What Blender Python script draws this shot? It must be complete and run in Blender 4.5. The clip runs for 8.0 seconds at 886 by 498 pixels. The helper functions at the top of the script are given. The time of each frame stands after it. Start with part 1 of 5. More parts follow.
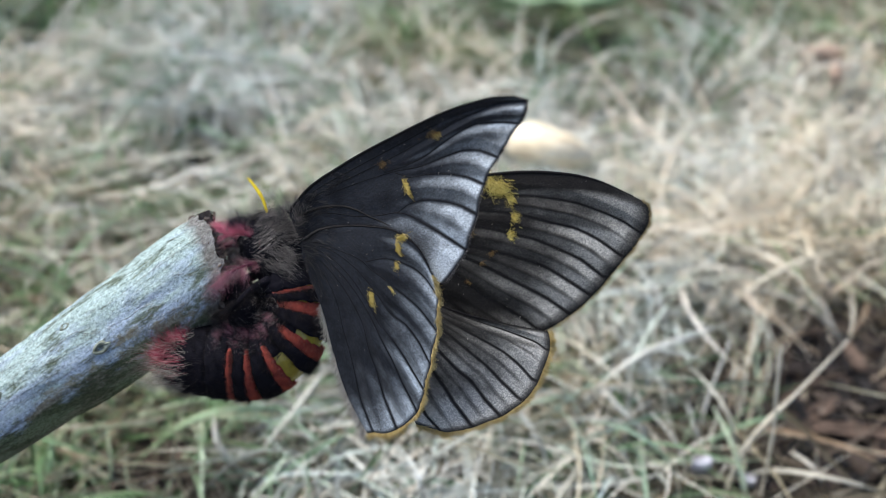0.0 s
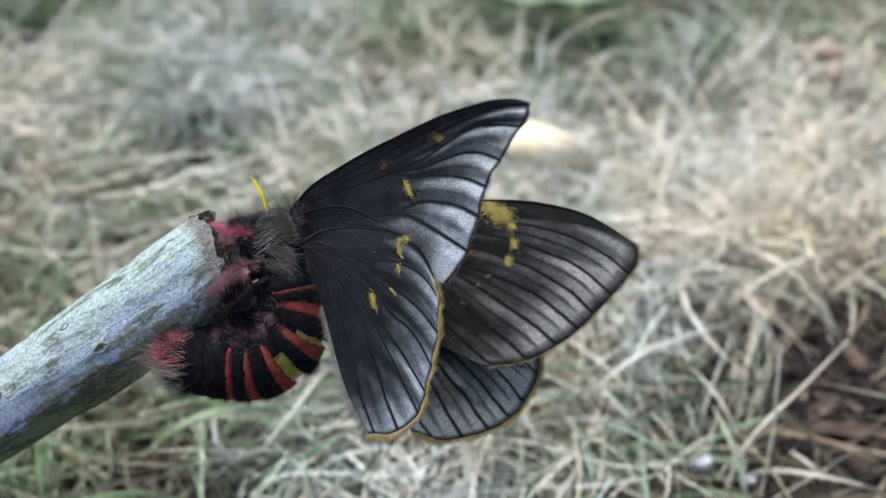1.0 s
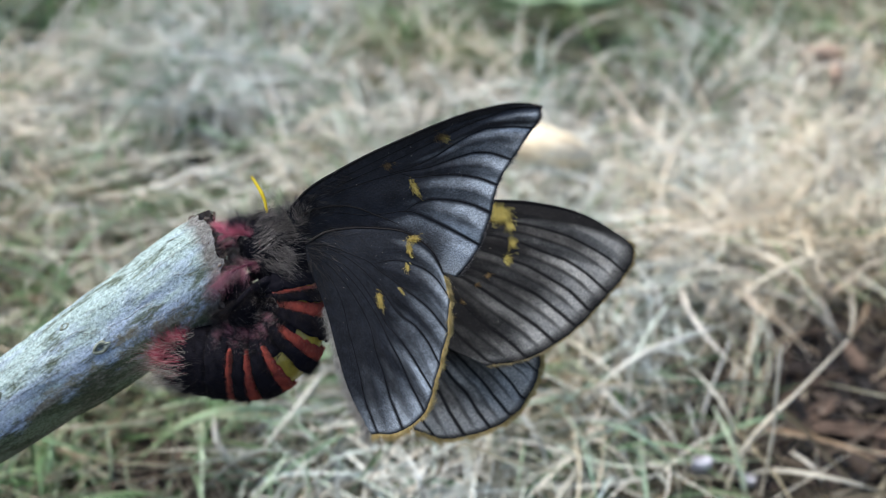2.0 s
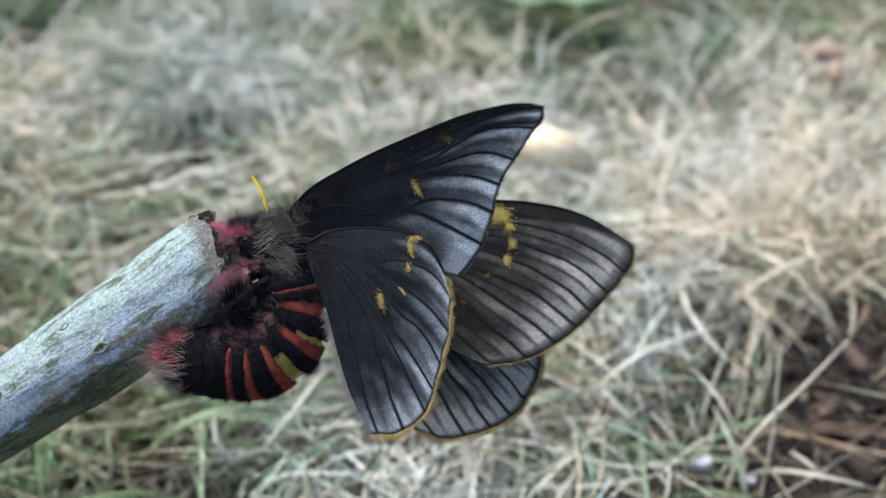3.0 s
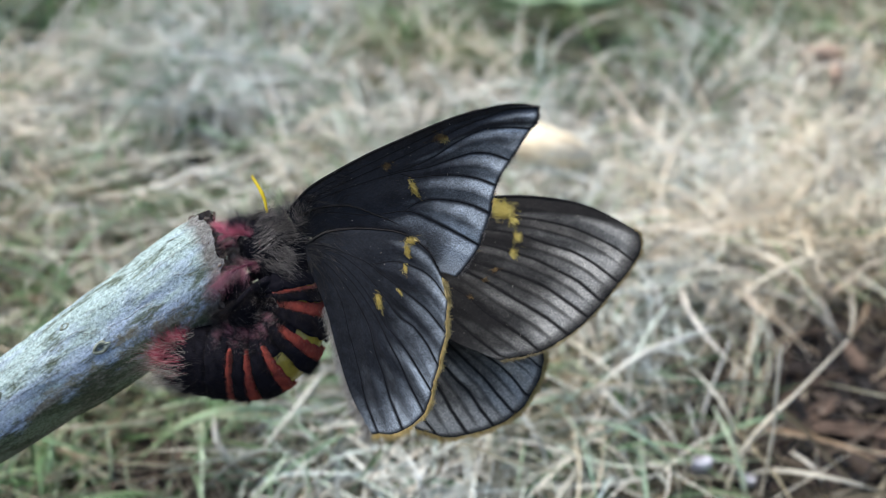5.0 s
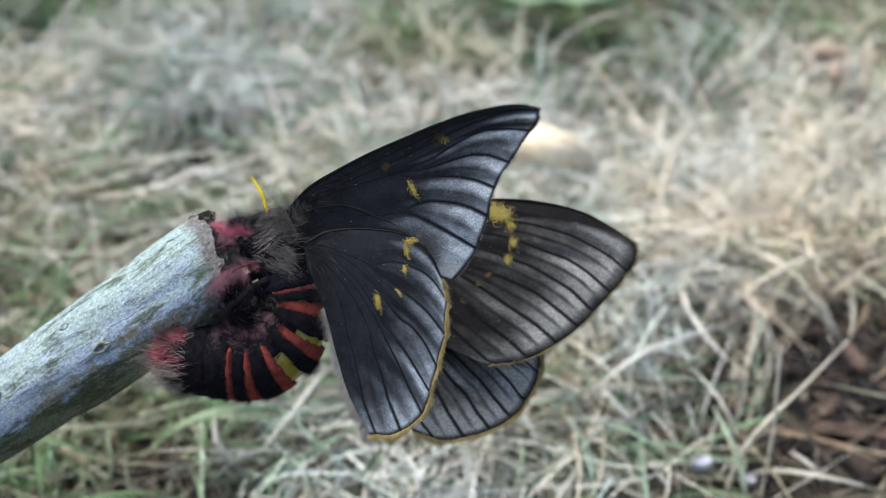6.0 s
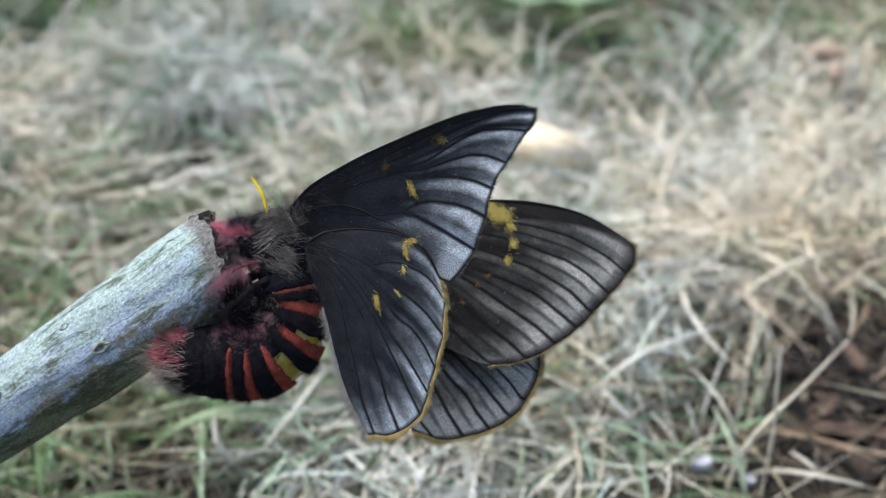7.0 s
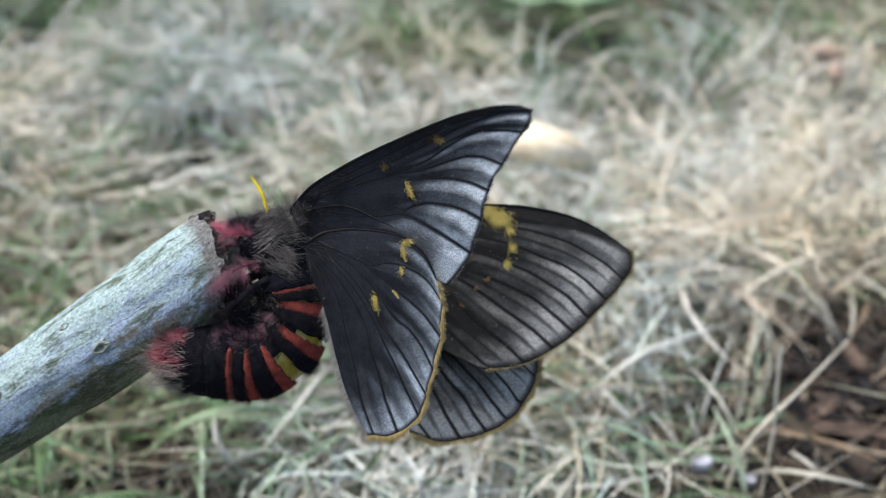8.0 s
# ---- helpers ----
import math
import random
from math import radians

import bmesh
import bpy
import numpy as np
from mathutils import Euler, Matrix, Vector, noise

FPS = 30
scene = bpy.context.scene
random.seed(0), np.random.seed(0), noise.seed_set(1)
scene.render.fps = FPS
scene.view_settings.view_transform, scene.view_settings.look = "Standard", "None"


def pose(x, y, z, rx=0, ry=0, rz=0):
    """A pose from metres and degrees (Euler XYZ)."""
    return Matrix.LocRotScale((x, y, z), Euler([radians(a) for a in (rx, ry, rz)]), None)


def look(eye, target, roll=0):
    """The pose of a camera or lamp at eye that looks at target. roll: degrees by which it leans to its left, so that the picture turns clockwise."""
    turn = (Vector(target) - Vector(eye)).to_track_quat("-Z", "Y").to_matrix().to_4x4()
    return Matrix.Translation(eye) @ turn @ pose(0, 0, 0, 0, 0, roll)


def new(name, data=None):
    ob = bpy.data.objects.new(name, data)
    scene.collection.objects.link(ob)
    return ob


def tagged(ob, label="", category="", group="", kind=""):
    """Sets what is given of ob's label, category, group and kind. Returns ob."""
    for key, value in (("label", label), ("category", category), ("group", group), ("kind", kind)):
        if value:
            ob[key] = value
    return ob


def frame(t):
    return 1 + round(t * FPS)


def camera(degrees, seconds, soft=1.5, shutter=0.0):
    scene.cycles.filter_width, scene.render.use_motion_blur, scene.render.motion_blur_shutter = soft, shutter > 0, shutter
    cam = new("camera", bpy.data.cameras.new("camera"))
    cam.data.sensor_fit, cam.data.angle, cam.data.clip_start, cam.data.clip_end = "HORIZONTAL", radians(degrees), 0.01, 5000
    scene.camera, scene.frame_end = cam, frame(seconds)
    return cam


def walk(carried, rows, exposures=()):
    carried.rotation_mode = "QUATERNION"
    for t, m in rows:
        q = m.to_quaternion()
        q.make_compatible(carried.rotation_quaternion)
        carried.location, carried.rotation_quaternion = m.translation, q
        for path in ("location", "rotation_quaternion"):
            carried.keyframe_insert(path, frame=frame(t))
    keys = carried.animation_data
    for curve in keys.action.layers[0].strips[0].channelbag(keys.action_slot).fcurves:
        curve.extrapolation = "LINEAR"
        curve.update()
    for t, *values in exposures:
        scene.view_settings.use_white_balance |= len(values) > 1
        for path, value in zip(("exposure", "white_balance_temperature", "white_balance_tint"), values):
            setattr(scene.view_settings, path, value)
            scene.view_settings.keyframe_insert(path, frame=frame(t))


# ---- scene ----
cam = camera(45, 8.0, soft=0.8)
cam.data.dof.use_dof = True
cam.data.dof.focus_distance = 0.1515
cam.data.dof.aperture_fstop = 15.2
EYE = pose(0, 0, 0.19, 54, 0, 0)
walk(cam, [(0, EYE), (8, EYE)])

# ---- light: open shade under a bright, thinly clouded sky ----
world = bpy.data.worlds.new("sky")
scene.world = world
world.use_nodes = True
wn = world.node_tree.nodes
sky = wn.new("ShaderNodeTexSky")
sky.sky_type = "NISHITA"
sky.sun_disc = False
sky.sun_elevation = radians(63)
sky.sun_rotation = radians(-61)
sky.air_density, sky.dust_density, sky.ozone_density = 1.0, 2.5, 1.0
world.node_tree.links.new(sky.outputs[0], wn["Background"].inputs[0])
wn["Background"].inputs[1].default_value = 0.115
sun_data = bpy.data.lights.new("sun", "SUN")
sun_data.energy, sun_data.angle, sun_data.color = 2.6, radians(28), (1.0, 0.98, 0.94)
sun = new("sun", sun_data)
sun.matrix_world = look((-0.45, 0.25, 1.0), (0, 0, 0))
scene.view_settings.exposure = 1.0

MM = 0.001
rng = np.random.default_rng(7)


# ---- materials ----
def nodes_of(name):
    m = bpy.data.materials.new(name)
    m.use_nodes = True
    return m, m.node_tree.nodes, m.node_tree.links, m.node_tree.nodes["Principled BSDF"]


def ramp(n, l, fac, stops):
    r = n.new("ShaderNodeValToRGB")
    e = r.color_ramp.elements
    while len(e) < len(stops):
        e.new(0.5)
    for el, (p, c) in zip(e, stops):
        el.position, el.color = p, (*c, 1)
    l.new(fac, r.inputs[0])
    return r.outputs[0]


def noise_of(n, l, scale, detail=4, rough=0.55, stretch=None, coord="Object"):
    tc = n.new("ShaderNodeTexCoord")
    src = tc.outputs[coord]
    if stretch:
        mp = n.new("ShaderNodeMapping")
        mp.inputs["Scale"].default_value = stretch
        l.new(src, mp.inputs["Vector"])
        src = mp.outputs[0]
    t = n.new("ShaderNodeTexNoise")
    t.inputs["Scale"].default_value, t.inputs["Detail"].default_value, t.inputs["Roughness"].default_value = scale, detail, rough
    l.new(src, t.inputs["Vector"])
    return t.outputs[0]


def mixed(n, l, fac, a, b, mode="MIX"):
    m = n.new("ShaderNodeMix")
    m.data_type, m.blend_type = "RGBA", mode
    for sock, v in ((m.inputs[0], fac), (m.inputs[6], a), (m.inputs[7], b)):
        if isinstance(v, (int, float)):
            sock.default_value = v
        elif isinstance(v, tuple):
            sock.default_value = (*v, 1)
        else:
            l.new(v, sock)
    return m.outputs[2]


def bumped(n, l, bsdf, height, strength, distance):
    b = n.new("ShaderNodeBump")
    b.inputs["Strength"].default_value, b.inputs["Distance"].default_value = strength, distance
    l.new(height, b.inputs["Height"])
    l.new(b.outputs[0], bsdf.inputs["Normal"])


def tone(n):
    a = n.new("ShaderNodeAttribute")
    a.attribute_name = "tone"
    return a.outputs["Fac"]


def island(n):
    return n.new("ShaderNodeNewGeometry").outputs["Random Per Island"]


def fibre(name, stops, rough=0.6, spec=0.3, scale=900, translucent=0.0, toned=False):
    """Blades and hairs: a colour for each strand, mottled along it."""
    m, n, l, b = nodes_of(name)
    base = ramp(n, l, tone(n) if toned else island(n), stops)
    mott = ramp(n, l, noise_of(n, l, scale, 3), [(0.3, (0.72, 0.70, 0.66)), (0.7, (1.0, 1.0, 1.0))])
    col = mixed(n, l, 1.0, base, mott, "MULTIPLY")
    if toned:
        drift = ramp(n, l, noise_of(n, l, 14, 3), [(0.35, (0.90, 0.98, 1.06)), (0.5, (0.98, 1.0, 1.0)), (0.65, (1.05, 1.0, 0.90))])
        col = mixed(n, l, 1.0, col, drift, "MULTIPLY")
        hue = ramp(n, l, island(n), [(0.0, (1.12, 0.97, 0.87)), (0.35, (1.02, 1.0, 0.99)), (0.7, (0.99, 1.0, 1.03)), (1.0, (0.88, 1.0, 0.98))])
        col = mixed(n, l, 1.0, col, hue, "MULTIPLY")
    l.new(col, b.inputs["Base Color"])
    b.inputs["Roughness"].default_value = rough
    b.inputs["Specular IOR Level"].default_value = spec
    if translucent:
        tr = n.new("ShaderNodeBsdfTranslucent")
        mx = n.new("ShaderNodeMixShader")
        mx.inputs[0].default_value = translucent
        l.new(col, tr.inputs[0])
        l.new(b.outputs[0], mx.inputs[1])
        l.new(tr.outputs[0], mx.inputs[2])
        l.new(mx.outputs[0], n["Material Output"].inputs[0])
    return m


STRAW = fibre("dry_straw", [(0.0, (0.075, 0.062, 0.040)), (0.2, (0.24, 0.213, 0.145)), (0.45, (0.47, 0.45, 0.362)),
                            (0.7, (0.67, 0.652, 0.567)), (1.0, (0.852, 0.838, 0.778))], 0.5, 0.45, 260, 0.22, True)
GREEN = fibre("green_blade", [(0.0, (0.07, 0.14, 0.055)), (0.4, (0.15, 0.27, 0.125)), (0.75, (0.26, 0.385, 0.235)), (1.0, (0.44, 0.53, 0.40))], 0.5, 0.4, 260, 0.25, True)
BROWN = fibre("rotten_blade", [(0.0, (0.014, 0.012, 0.011)), (0.45, (0.048, 0.038, 0.032)), (0.8, (0.12, 0.095, 0.076)), (1.0, (0.30, 0.25, 0.20))], 0.7, 0.3, 260, 0.0, True)
BARKBIT = fibre("bark_bits", [(0.0, (0.009, 0.009, 0.010)), (0.6, (0.026, 0.023, 0.023)), (0.9, (0.080, 0.060, 0.050)), (1.0, (0.17, 0.14, 0.12))], 0.85, 0.2, 300)
FUR_GREY = fibre("grey_brown_hair", [(0.0, (0.010, 0.009, 0.010)), (0.6, (0.040, 0.036, 0.038)), (0.88, (0.17, 0.155, 0.155)), (1.0, (0.42, 0.40, 0.40))], 0.5, 0.4, 900)
FUR_PALE = fibre("pale_grey_hair", [(0.0, (0.06, 0.055, 0.055)), (0.40, (0.17, 0.155, 0.153)), (0.7, (0.33, 0.305, 0.30)), (1.0, (0.60, 0.565, 0.55))], 0.5, 0.4, 900)
FUR_WOOL = fibre("woolly_grey_hair", [(0.0, (0.010, 0.0092, 0.010)), (0.45, (0.036, 0.0325, 0.034)), (0.82, (0.15, 0.138, 0.138)), (1.0, (0.46, 0.43, 0.425))], 0.5, 0.3, 900)
FUR_DARK = fibre("charcoal_hair", [(0.0, (0.006, 0.006, 0.008)), (0.8, (0.014, 0.0135, 0.017)), (0.97, (0.022, 0.021, 0.024)), (1.0, (0.06, 0.058, 0.058))], 0.6, 0.2, 900)
FUR_BLACK = fibre("black_hair", [(0.0, (0.005, 0.004, 0.005)), (0.75, (0.009, 0.0075, 0.009)), (0.95, (0.028, 0.022, 0.024)), (1.0, (0.09, 0.075, 0.075))], 0.7, 0.1, 900)
FUR_RED = fibre("red_orange_hair", [(0.0, (0.07, 0.010, 0.010)), (0.5, (0.20, 0.036, 0.026)), (1.0, (0.34, 0.10, 0.07))], 0.6, 0.3, 900)
FUR_PINK = fibre("pink_hair", [(0.0, (0.07, 0.012, 0.025)), (0.35, (0.24, 0.055, 0.10)), (0.75, (0.47, 0.18, 0.25)), (1.0, (0.78, 0.60, 0.62))], 0.5, 0.4, 900)
FUR_ROSE = fibre("rose_hair", [(0.0, (0.16, 0.018, 0.05)), (0.4, (0.52, 0.085, 0.17)), (0.8, (0.72, 0.23, 0.32)), (1.0, (0.88, 0.64, 0.66))], 0.5, 0.3, 900)
FUR_CRIMSON = fibre("crimson_hair", [(0.0, (0.13, 0.010, 0.030)), (0.4, (0.46, 0.035, 0.085)), (0.78, (0.66, 0.13, 0.20)), (1.0, (0.88, 0.58, 0.60))], 0.5, 0.3, 900)
FUR_EDGE = fibre("edge_hair", [(0.0, (0.05, 0.045, 0.04)), (0.4, (0.34, 0.32, 0.29)), (1.0, (0.86, 0.83, 0.78))], 0.5, 0.4, 900)
FUR_WHITE = fibre("pale_hair", [(0.0, (0.34, 0.30, 0.26)), (1.0, (0.70, 0.66, 0.60))], 0.5, 0.4, 900)
GOLD = fibre("golden_scales", [(0.0, (0.26, 0.17, 0.02)), (0.5, (0.58, 0.44, 0.08)), (1.0, (0.86, 0.74, 0.30))], 0.45, 0.5, 900)
GOLD_PALE = fibre("pale_golden_scales", [(0.0, (0.30, 0.22, 0.035)), (0.5, (0.62, 0.51, 0.11)), (1.0, (0.90, 0.80, 0.34))], 0.5, 0.4, 900)
GOLD_DULL = fibre("tawny_scales", [(0.0, (0.05, 0.025, 0.01)), (0.6, (0.13, 0.075, 0.022)), (1.0, (0.34, 0.24, 0.08))], 0.5, 0.4, 900)
FRINGE = fibre("golden_fringe", [(0.0, (0.22, 0.15, 0.04)), (0.5, (0.45, 0.34, 0.12)), (1.0, (0.68, 0.56, 0.28))], 0.5, 0.4, 900)


FRINGE_DULL = fibre("tawny_fringe", [(0.0, (0.07, 0.052, 0.025)), (0.5, (0.20, 0.155, 0.07)), (1.0, (0.42, 0.35, 0.19))], 0.5, 0.4, 900)
FUR_BASE = fibre("charcoal_root_fur", [(0.0, (0.008, 0.008, 0.010)), (0.6, (0.018, 0.0178, 0.020)), (0.92, (0.042, 0.040, 0.041)), (1.0, (0.13, 0.125, 0.125))], 0.6, 0.25, 900)


def plain(name, lo, hi, rough, scale, bump=0.3, dist=0.0002, spec=0.4, sheen=0.0):
    m, n, l, b = nodes_of(name)
    f = noise_of(n, l, scale, 5)
    l.new(ramp(n, l, f, [(0.3, lo), (0.7, hi)]), b.inputs["Base Color"])
    b.inputs["Roughness"].default_value, b.inputs["Specular IOR Level"].default_value = rough, spec
    b.inputs["Sheen Weight"].default_value = sheen
    bumped(n, l, b, noise_of(n, l, scale * 4, 3), bump, dist)
    return m


CUTICLE = plain("black_cuticle", (0.0035, 0.0035, 0.006), (0.009, 0.0085, 0.012), 0.9, 500, 0.6, 0.0003, 0.06)
ROSE_SKIN = plain("rose_skin", (0.045, 0.010, 0.018), (0.12, 0.028, 0.05), 0.8, 700, 0.5, 0.0002, 0.2)
RED = plain("red_orange_scales", (0.085, 0.010, 0.009), (0.23, 0.042, 0.026), 0.85, 600, 0.6, 0.0002, 0.25)
YELLOW_SKIN = plain("yellow_membrane", (0.15, 0.12, 0.012), (0.32, 0.25, 0.03), 0.25, 300, 0.3, 0.0002, 0.5)
ANTENNA_YELLOW = plain("bright_yellow_antenna", (0.58, 0.40, 0.01), (0.75, 0.58, 0.03), 0.4, 900, 0.4, 0.0001)
VEIN = plain("dark_vein", (0.005, 0.005, 0.006), (0.010, 0.009, 0.010), 0.75, 900, 0.3, 0.0001, 0.12)
RIB = plain("brown_fold", (0.008, 0.0075, 0.008), (0.017, 0.0155, 0.015), 0.8, 1200, 0.5, 0.0001, 0.15)
CREAM = plain("cream_wood", (0.58, 0.47, 0.31), (0.88, 0.80, 0.63), 0.7, 90, 0.4, 0.0006)
LEAF_GREEN = plain("fresh_leaf", (0.14, 0.22, 0.12), (0.25, 0.34, 0.21), 0.45, 60, 0.4, 0.0006)
LEAF_BROWN = plain("dead_leaf", (0.29, 0.20, 0.15), (0.50, 0.38, 0.30), 0.7, 70, 0.5, 0.0008)
BARK_STRIP = plain("bark_strip", (0.05, 0.036, 0.029), (0.18, 0.125, 0.095), 0.8, 160, 0.6, 0.0008, 0.25)
PEBBLE = plain("pale_pebble", (0.36, 0.355, 0.39), (0.56, 0.555, 0.60), 0.6, 200, 0.3, 0.0004)


def wing_mat(name, grey, dark, gloss, tint):
    """Scaled wing: black ground colour, grey where the scales are thin with any sheen painted in, fine grain of scales.
    """
    m, n, l, b = nodes_of(name)
    at = n.new("ShaderNodeAttribute")
    at.attribute_name = "thin"
    grain = noise_of(n, l, 4200, 3, 0.7)
    streak = noise_of(n, l, 520, 4, 0.6)
    add = n.new("ShaderNodeMath")
    add.operation = "MULTIPLY_ADD"
    l.new(streak, add.inputs[0])
    add.inputs[1].default_value = 0.5
    add.inputs[2].default_value = -0.25
    s = n.new("ShaderNodeMath")
    s.operation = "ADD"
    s.use_clamp = True
    l.new(at.outputs["Fac"], s.inputs[0])
    l.new(add.outputs[0], s.inputs[1])
    gate = n.new("ShaderNodeMath")
    gate.operation = "MULTIPLY"
    l.new(s.outputs[0], gate.inputs[0])
    sq = ramp(n, l, at.outputs["Fac"], [(0.0, (0, 0, 0)), (0.25, (1, 1, 1))])
    l.new(sq, gate.inputs[1])
    base = mixed(n, l, ramp(n, l, streak, [(0.38, (0, 0, 0)), (0.65, (1, 1, 1))]), dark, tuple(d * 1.8 for d in dark))
    mottle = noise_of(n, l, 130, 5, 0.65, (0.7, 1.0, 1.0))
    base = mixed(n, l, ramp(n, l, mottle, [(0.42, (0, 0, 0)), (0.68, (1, 1, 1))]), base, tuple(d * 1.7 for d in dark))
    grad = ramp(n, l, gate.outputs[0], [(0.0, (0, 0, 0)), (0.35, (0.12, 0.12, 0.12)), (0.7, (0.40, 0.40, 0.40)), (1.0, (1, 1, 1))])
    col = mixed(n, l, grad, base, grey)
    speck = ramp(n, l, grain, [(0.28, (0.5, 0.5, 0.5)), (0.5, (1, 1, 1)), (0.70, tint)])
    l.new(mixed(n, l, 1.0, col, speck, "MULTIPLY"), b.inputs["Base Color"])
    b.inputs["Roughness"].default_value = gloss
    b.inputs["Specular IOR Level"].default_value = 0.14
    bumped(n, l, b, grain, 0.6, 0.00008)
    return m


# Bluish grey and blue-black hold the sky's sheen on the underside as plain colour.
WING_UNDER = wing_mat("wing_underside", (0.385, 0.432, 0.475), (0.0104, 0.0117, 0.0150), 0.5, (1.6, 1.6, 1.65))
WING_UPPER = wing_mat("wing_upperside", (0.282, 0.279, 0.266), (0.0068, 0.0063, 0.0062), 0.7, (1.9, 1.85, 1.7))


def bark_mat():
    """Old bark, its texture drawn out along the branch: lichen crust, algae, cracks."""
    m, n, l, b = nodes_of("lichened_bark")

    def along(scale, stretch, detail=5, rough=0.6, warp=0.0):
        at = n.new("ShaderNodeAttribute")
        at.attribute_name = "grain"
        mp = n.new("ShaderNodeMapping")
        mp.inputs["Scale"].default_value = (scale, scale, scale * stretch)
        l.new(at.outputs["Vector"], mp.inputs["Vector"])
        t = n.new("ShaderNodeTexNoise")
        t.inputs["Scale"].default_value, t.inputs["Detail"].default_value, t.inputs["Roughness"].default_value, t.inputs["Distortion"].default_value = 1.0, detail, rough, warp
        l.new(mp.outputs[0], t.inputs["Vector"])
        return t.outputs[0]

    fine = along(2.4, 0.8, 6, 0.75)
    speck = along(3.2, 0.6, 3, 0.6)
    patch = along(0.34, 0.5, 8, 0.72)
    blotch = along(0.16, 0.5, 5, 0.6)
    crack = along(0.40, 0.12, 6, 0.55, 0.5)
    bark = ramp(n, l, fine, [(0.30, (0.115, 0.110, 0.082)), (0.5, (0.225, 0.215, 0.168)), (0.7, (0.36, 0.35, 0.295))])
    algae = ramp(n, l, fine, [(0.32, (0.07, 0.10, 0.05)), (0.5, (0.165, 0.215, 0.125)), (0.7, (0.30, 0.38, 0.27))])
    blue = ramp(n, l, fine, [(0.28, (0.13, 0.165, 0.22)), (0.42, (0.30, 0.385, 0.50)), (0.54, (0.42, 0.53, 0.68)), (0.70, (0.66, 0.78, 0.90))])
    mint = ramp(n, l, fine, [(0.28, (0.13, 0.19, 0.15)), (0.42, (0.33, 0.45, 0.43)), (0.54, (0.49, 0.64, 0.62)), (0.70, (0.76, 0.90, 0.88))])
    # Pale mint lichen gathers on top and also paints in the lit upper edge.
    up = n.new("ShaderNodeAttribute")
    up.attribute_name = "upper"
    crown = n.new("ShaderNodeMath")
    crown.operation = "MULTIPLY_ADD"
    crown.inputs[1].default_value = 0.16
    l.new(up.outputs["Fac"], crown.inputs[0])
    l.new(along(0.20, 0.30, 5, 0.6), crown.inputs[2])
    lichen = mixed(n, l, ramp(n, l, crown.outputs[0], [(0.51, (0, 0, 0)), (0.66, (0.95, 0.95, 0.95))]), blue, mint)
    # Lichen yields to darker bark below: partly growth, partly shading put into the colour.
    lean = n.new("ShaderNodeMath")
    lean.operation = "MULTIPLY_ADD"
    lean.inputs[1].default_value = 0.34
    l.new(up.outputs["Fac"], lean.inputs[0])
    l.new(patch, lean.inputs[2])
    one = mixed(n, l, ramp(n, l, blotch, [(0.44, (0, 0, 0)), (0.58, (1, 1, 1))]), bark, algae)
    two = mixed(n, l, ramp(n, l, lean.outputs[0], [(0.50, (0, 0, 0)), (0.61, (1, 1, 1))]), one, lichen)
    three = mixed(n, l, ramp(n, l, speck, [(0.62, (0, 0, 0)), (0.70, (0.7, 0.7, 0.7))]), two, (0.11, 0.12, 0.075))
    moss = along(0.30, 0.30, 7, 0.7)
    mossy = ramp(n, l, fine, [(0.32, (0.022, 0.032, 0.014)), (0.55, (0.075, 0.10, 0.045)), (0.72, (0.17, 0.21, 0.12))])
    three = mixed(n, l, ramp(n, l, moss, [(0.51, (0, 0, 0)), (0.59, (0.85, 0.85, 0.85))]), three, mossy)
    line = ramp(n, l, crack, [(0.489, (0, 0, 0)), (0.497, (0.45, 0.45, 0.45)), (0.503, (0.45, 0.45, 0.45)), (0.511, (0, 0, 0))])
    four = mixed(n, l, line, three, ramp(n, l, speck, [(0.45, (0.055, 0.048, 0.030)), (0.6, (0.22, 0.19, 0.14))]))
    sep = n.new("ShaderNodeSeparateXYZ")
    ga = n.new("ShaderNodeAttribute")
    ga.attribute_name = "grain"
    l.new(ga.outputs["Vector"], sep.inputs[0])
    edge = n.new("ShaderNodeMath")
    edge.operation = "MULTIPLY_ADD"
    edge.inputs[1].default_value = -3.0
    l.new(patch, edge.inputs[0])
    l.new(sep.outputs[2], edge.inputs[2])
    bare = ramp(n, l, fine, [(0.3, (0.08, 0.065, 0.055)), (0.55, (0.21, 0.18, 0.165)), (0.75, (0.40, 0.36, 0.34))])
    sc = n.new("ShaderNodeMath")
    sc.operation = "MULTIPLY"
    sc.inputs[1].default_value = 0.25
    l.new(edge.outputs[0], sc.inputs[0])
    five = mixed(n, l, ramp(n, l, sc.outputs[0], [(0.0, (0.85, 0.85, 0.85)), (0.5, (0, 0, 0))]), four, bare)
    l.new(five, b.inputs["Base Color"])
    b.inputs["Roughness"].default_value = 0.75
    b.inputs["Specular IOR Level"].default_value = 0.3
    hgt = mixed(n, l, 0.6, fine, mixed(n, l, line, patch, (0, 0, 0)))
    bumped(n, l, b, hgt, 1.0, 0.0018)
    return m


BARK = bark_mat()
KNOT = plain("bark_knot", (0.10, 0.112, 0.075), (0.34, 0.38, 0.33), 0.85, 900, 0.8, 0.0004, 0.2)
BARECHIP = plain("bare_wood", (0.16, 0.13, 0.115), (0.40, 0.36, 0.33), 0.8, 700, 0.8, 0.0004, 0.2)
TORN = plain("torn_wood", (0.035, 0.028, 0.024), (0.30, 0.24, 0.20), 0.9, 500, 0.8, 0.0008, 0.15)


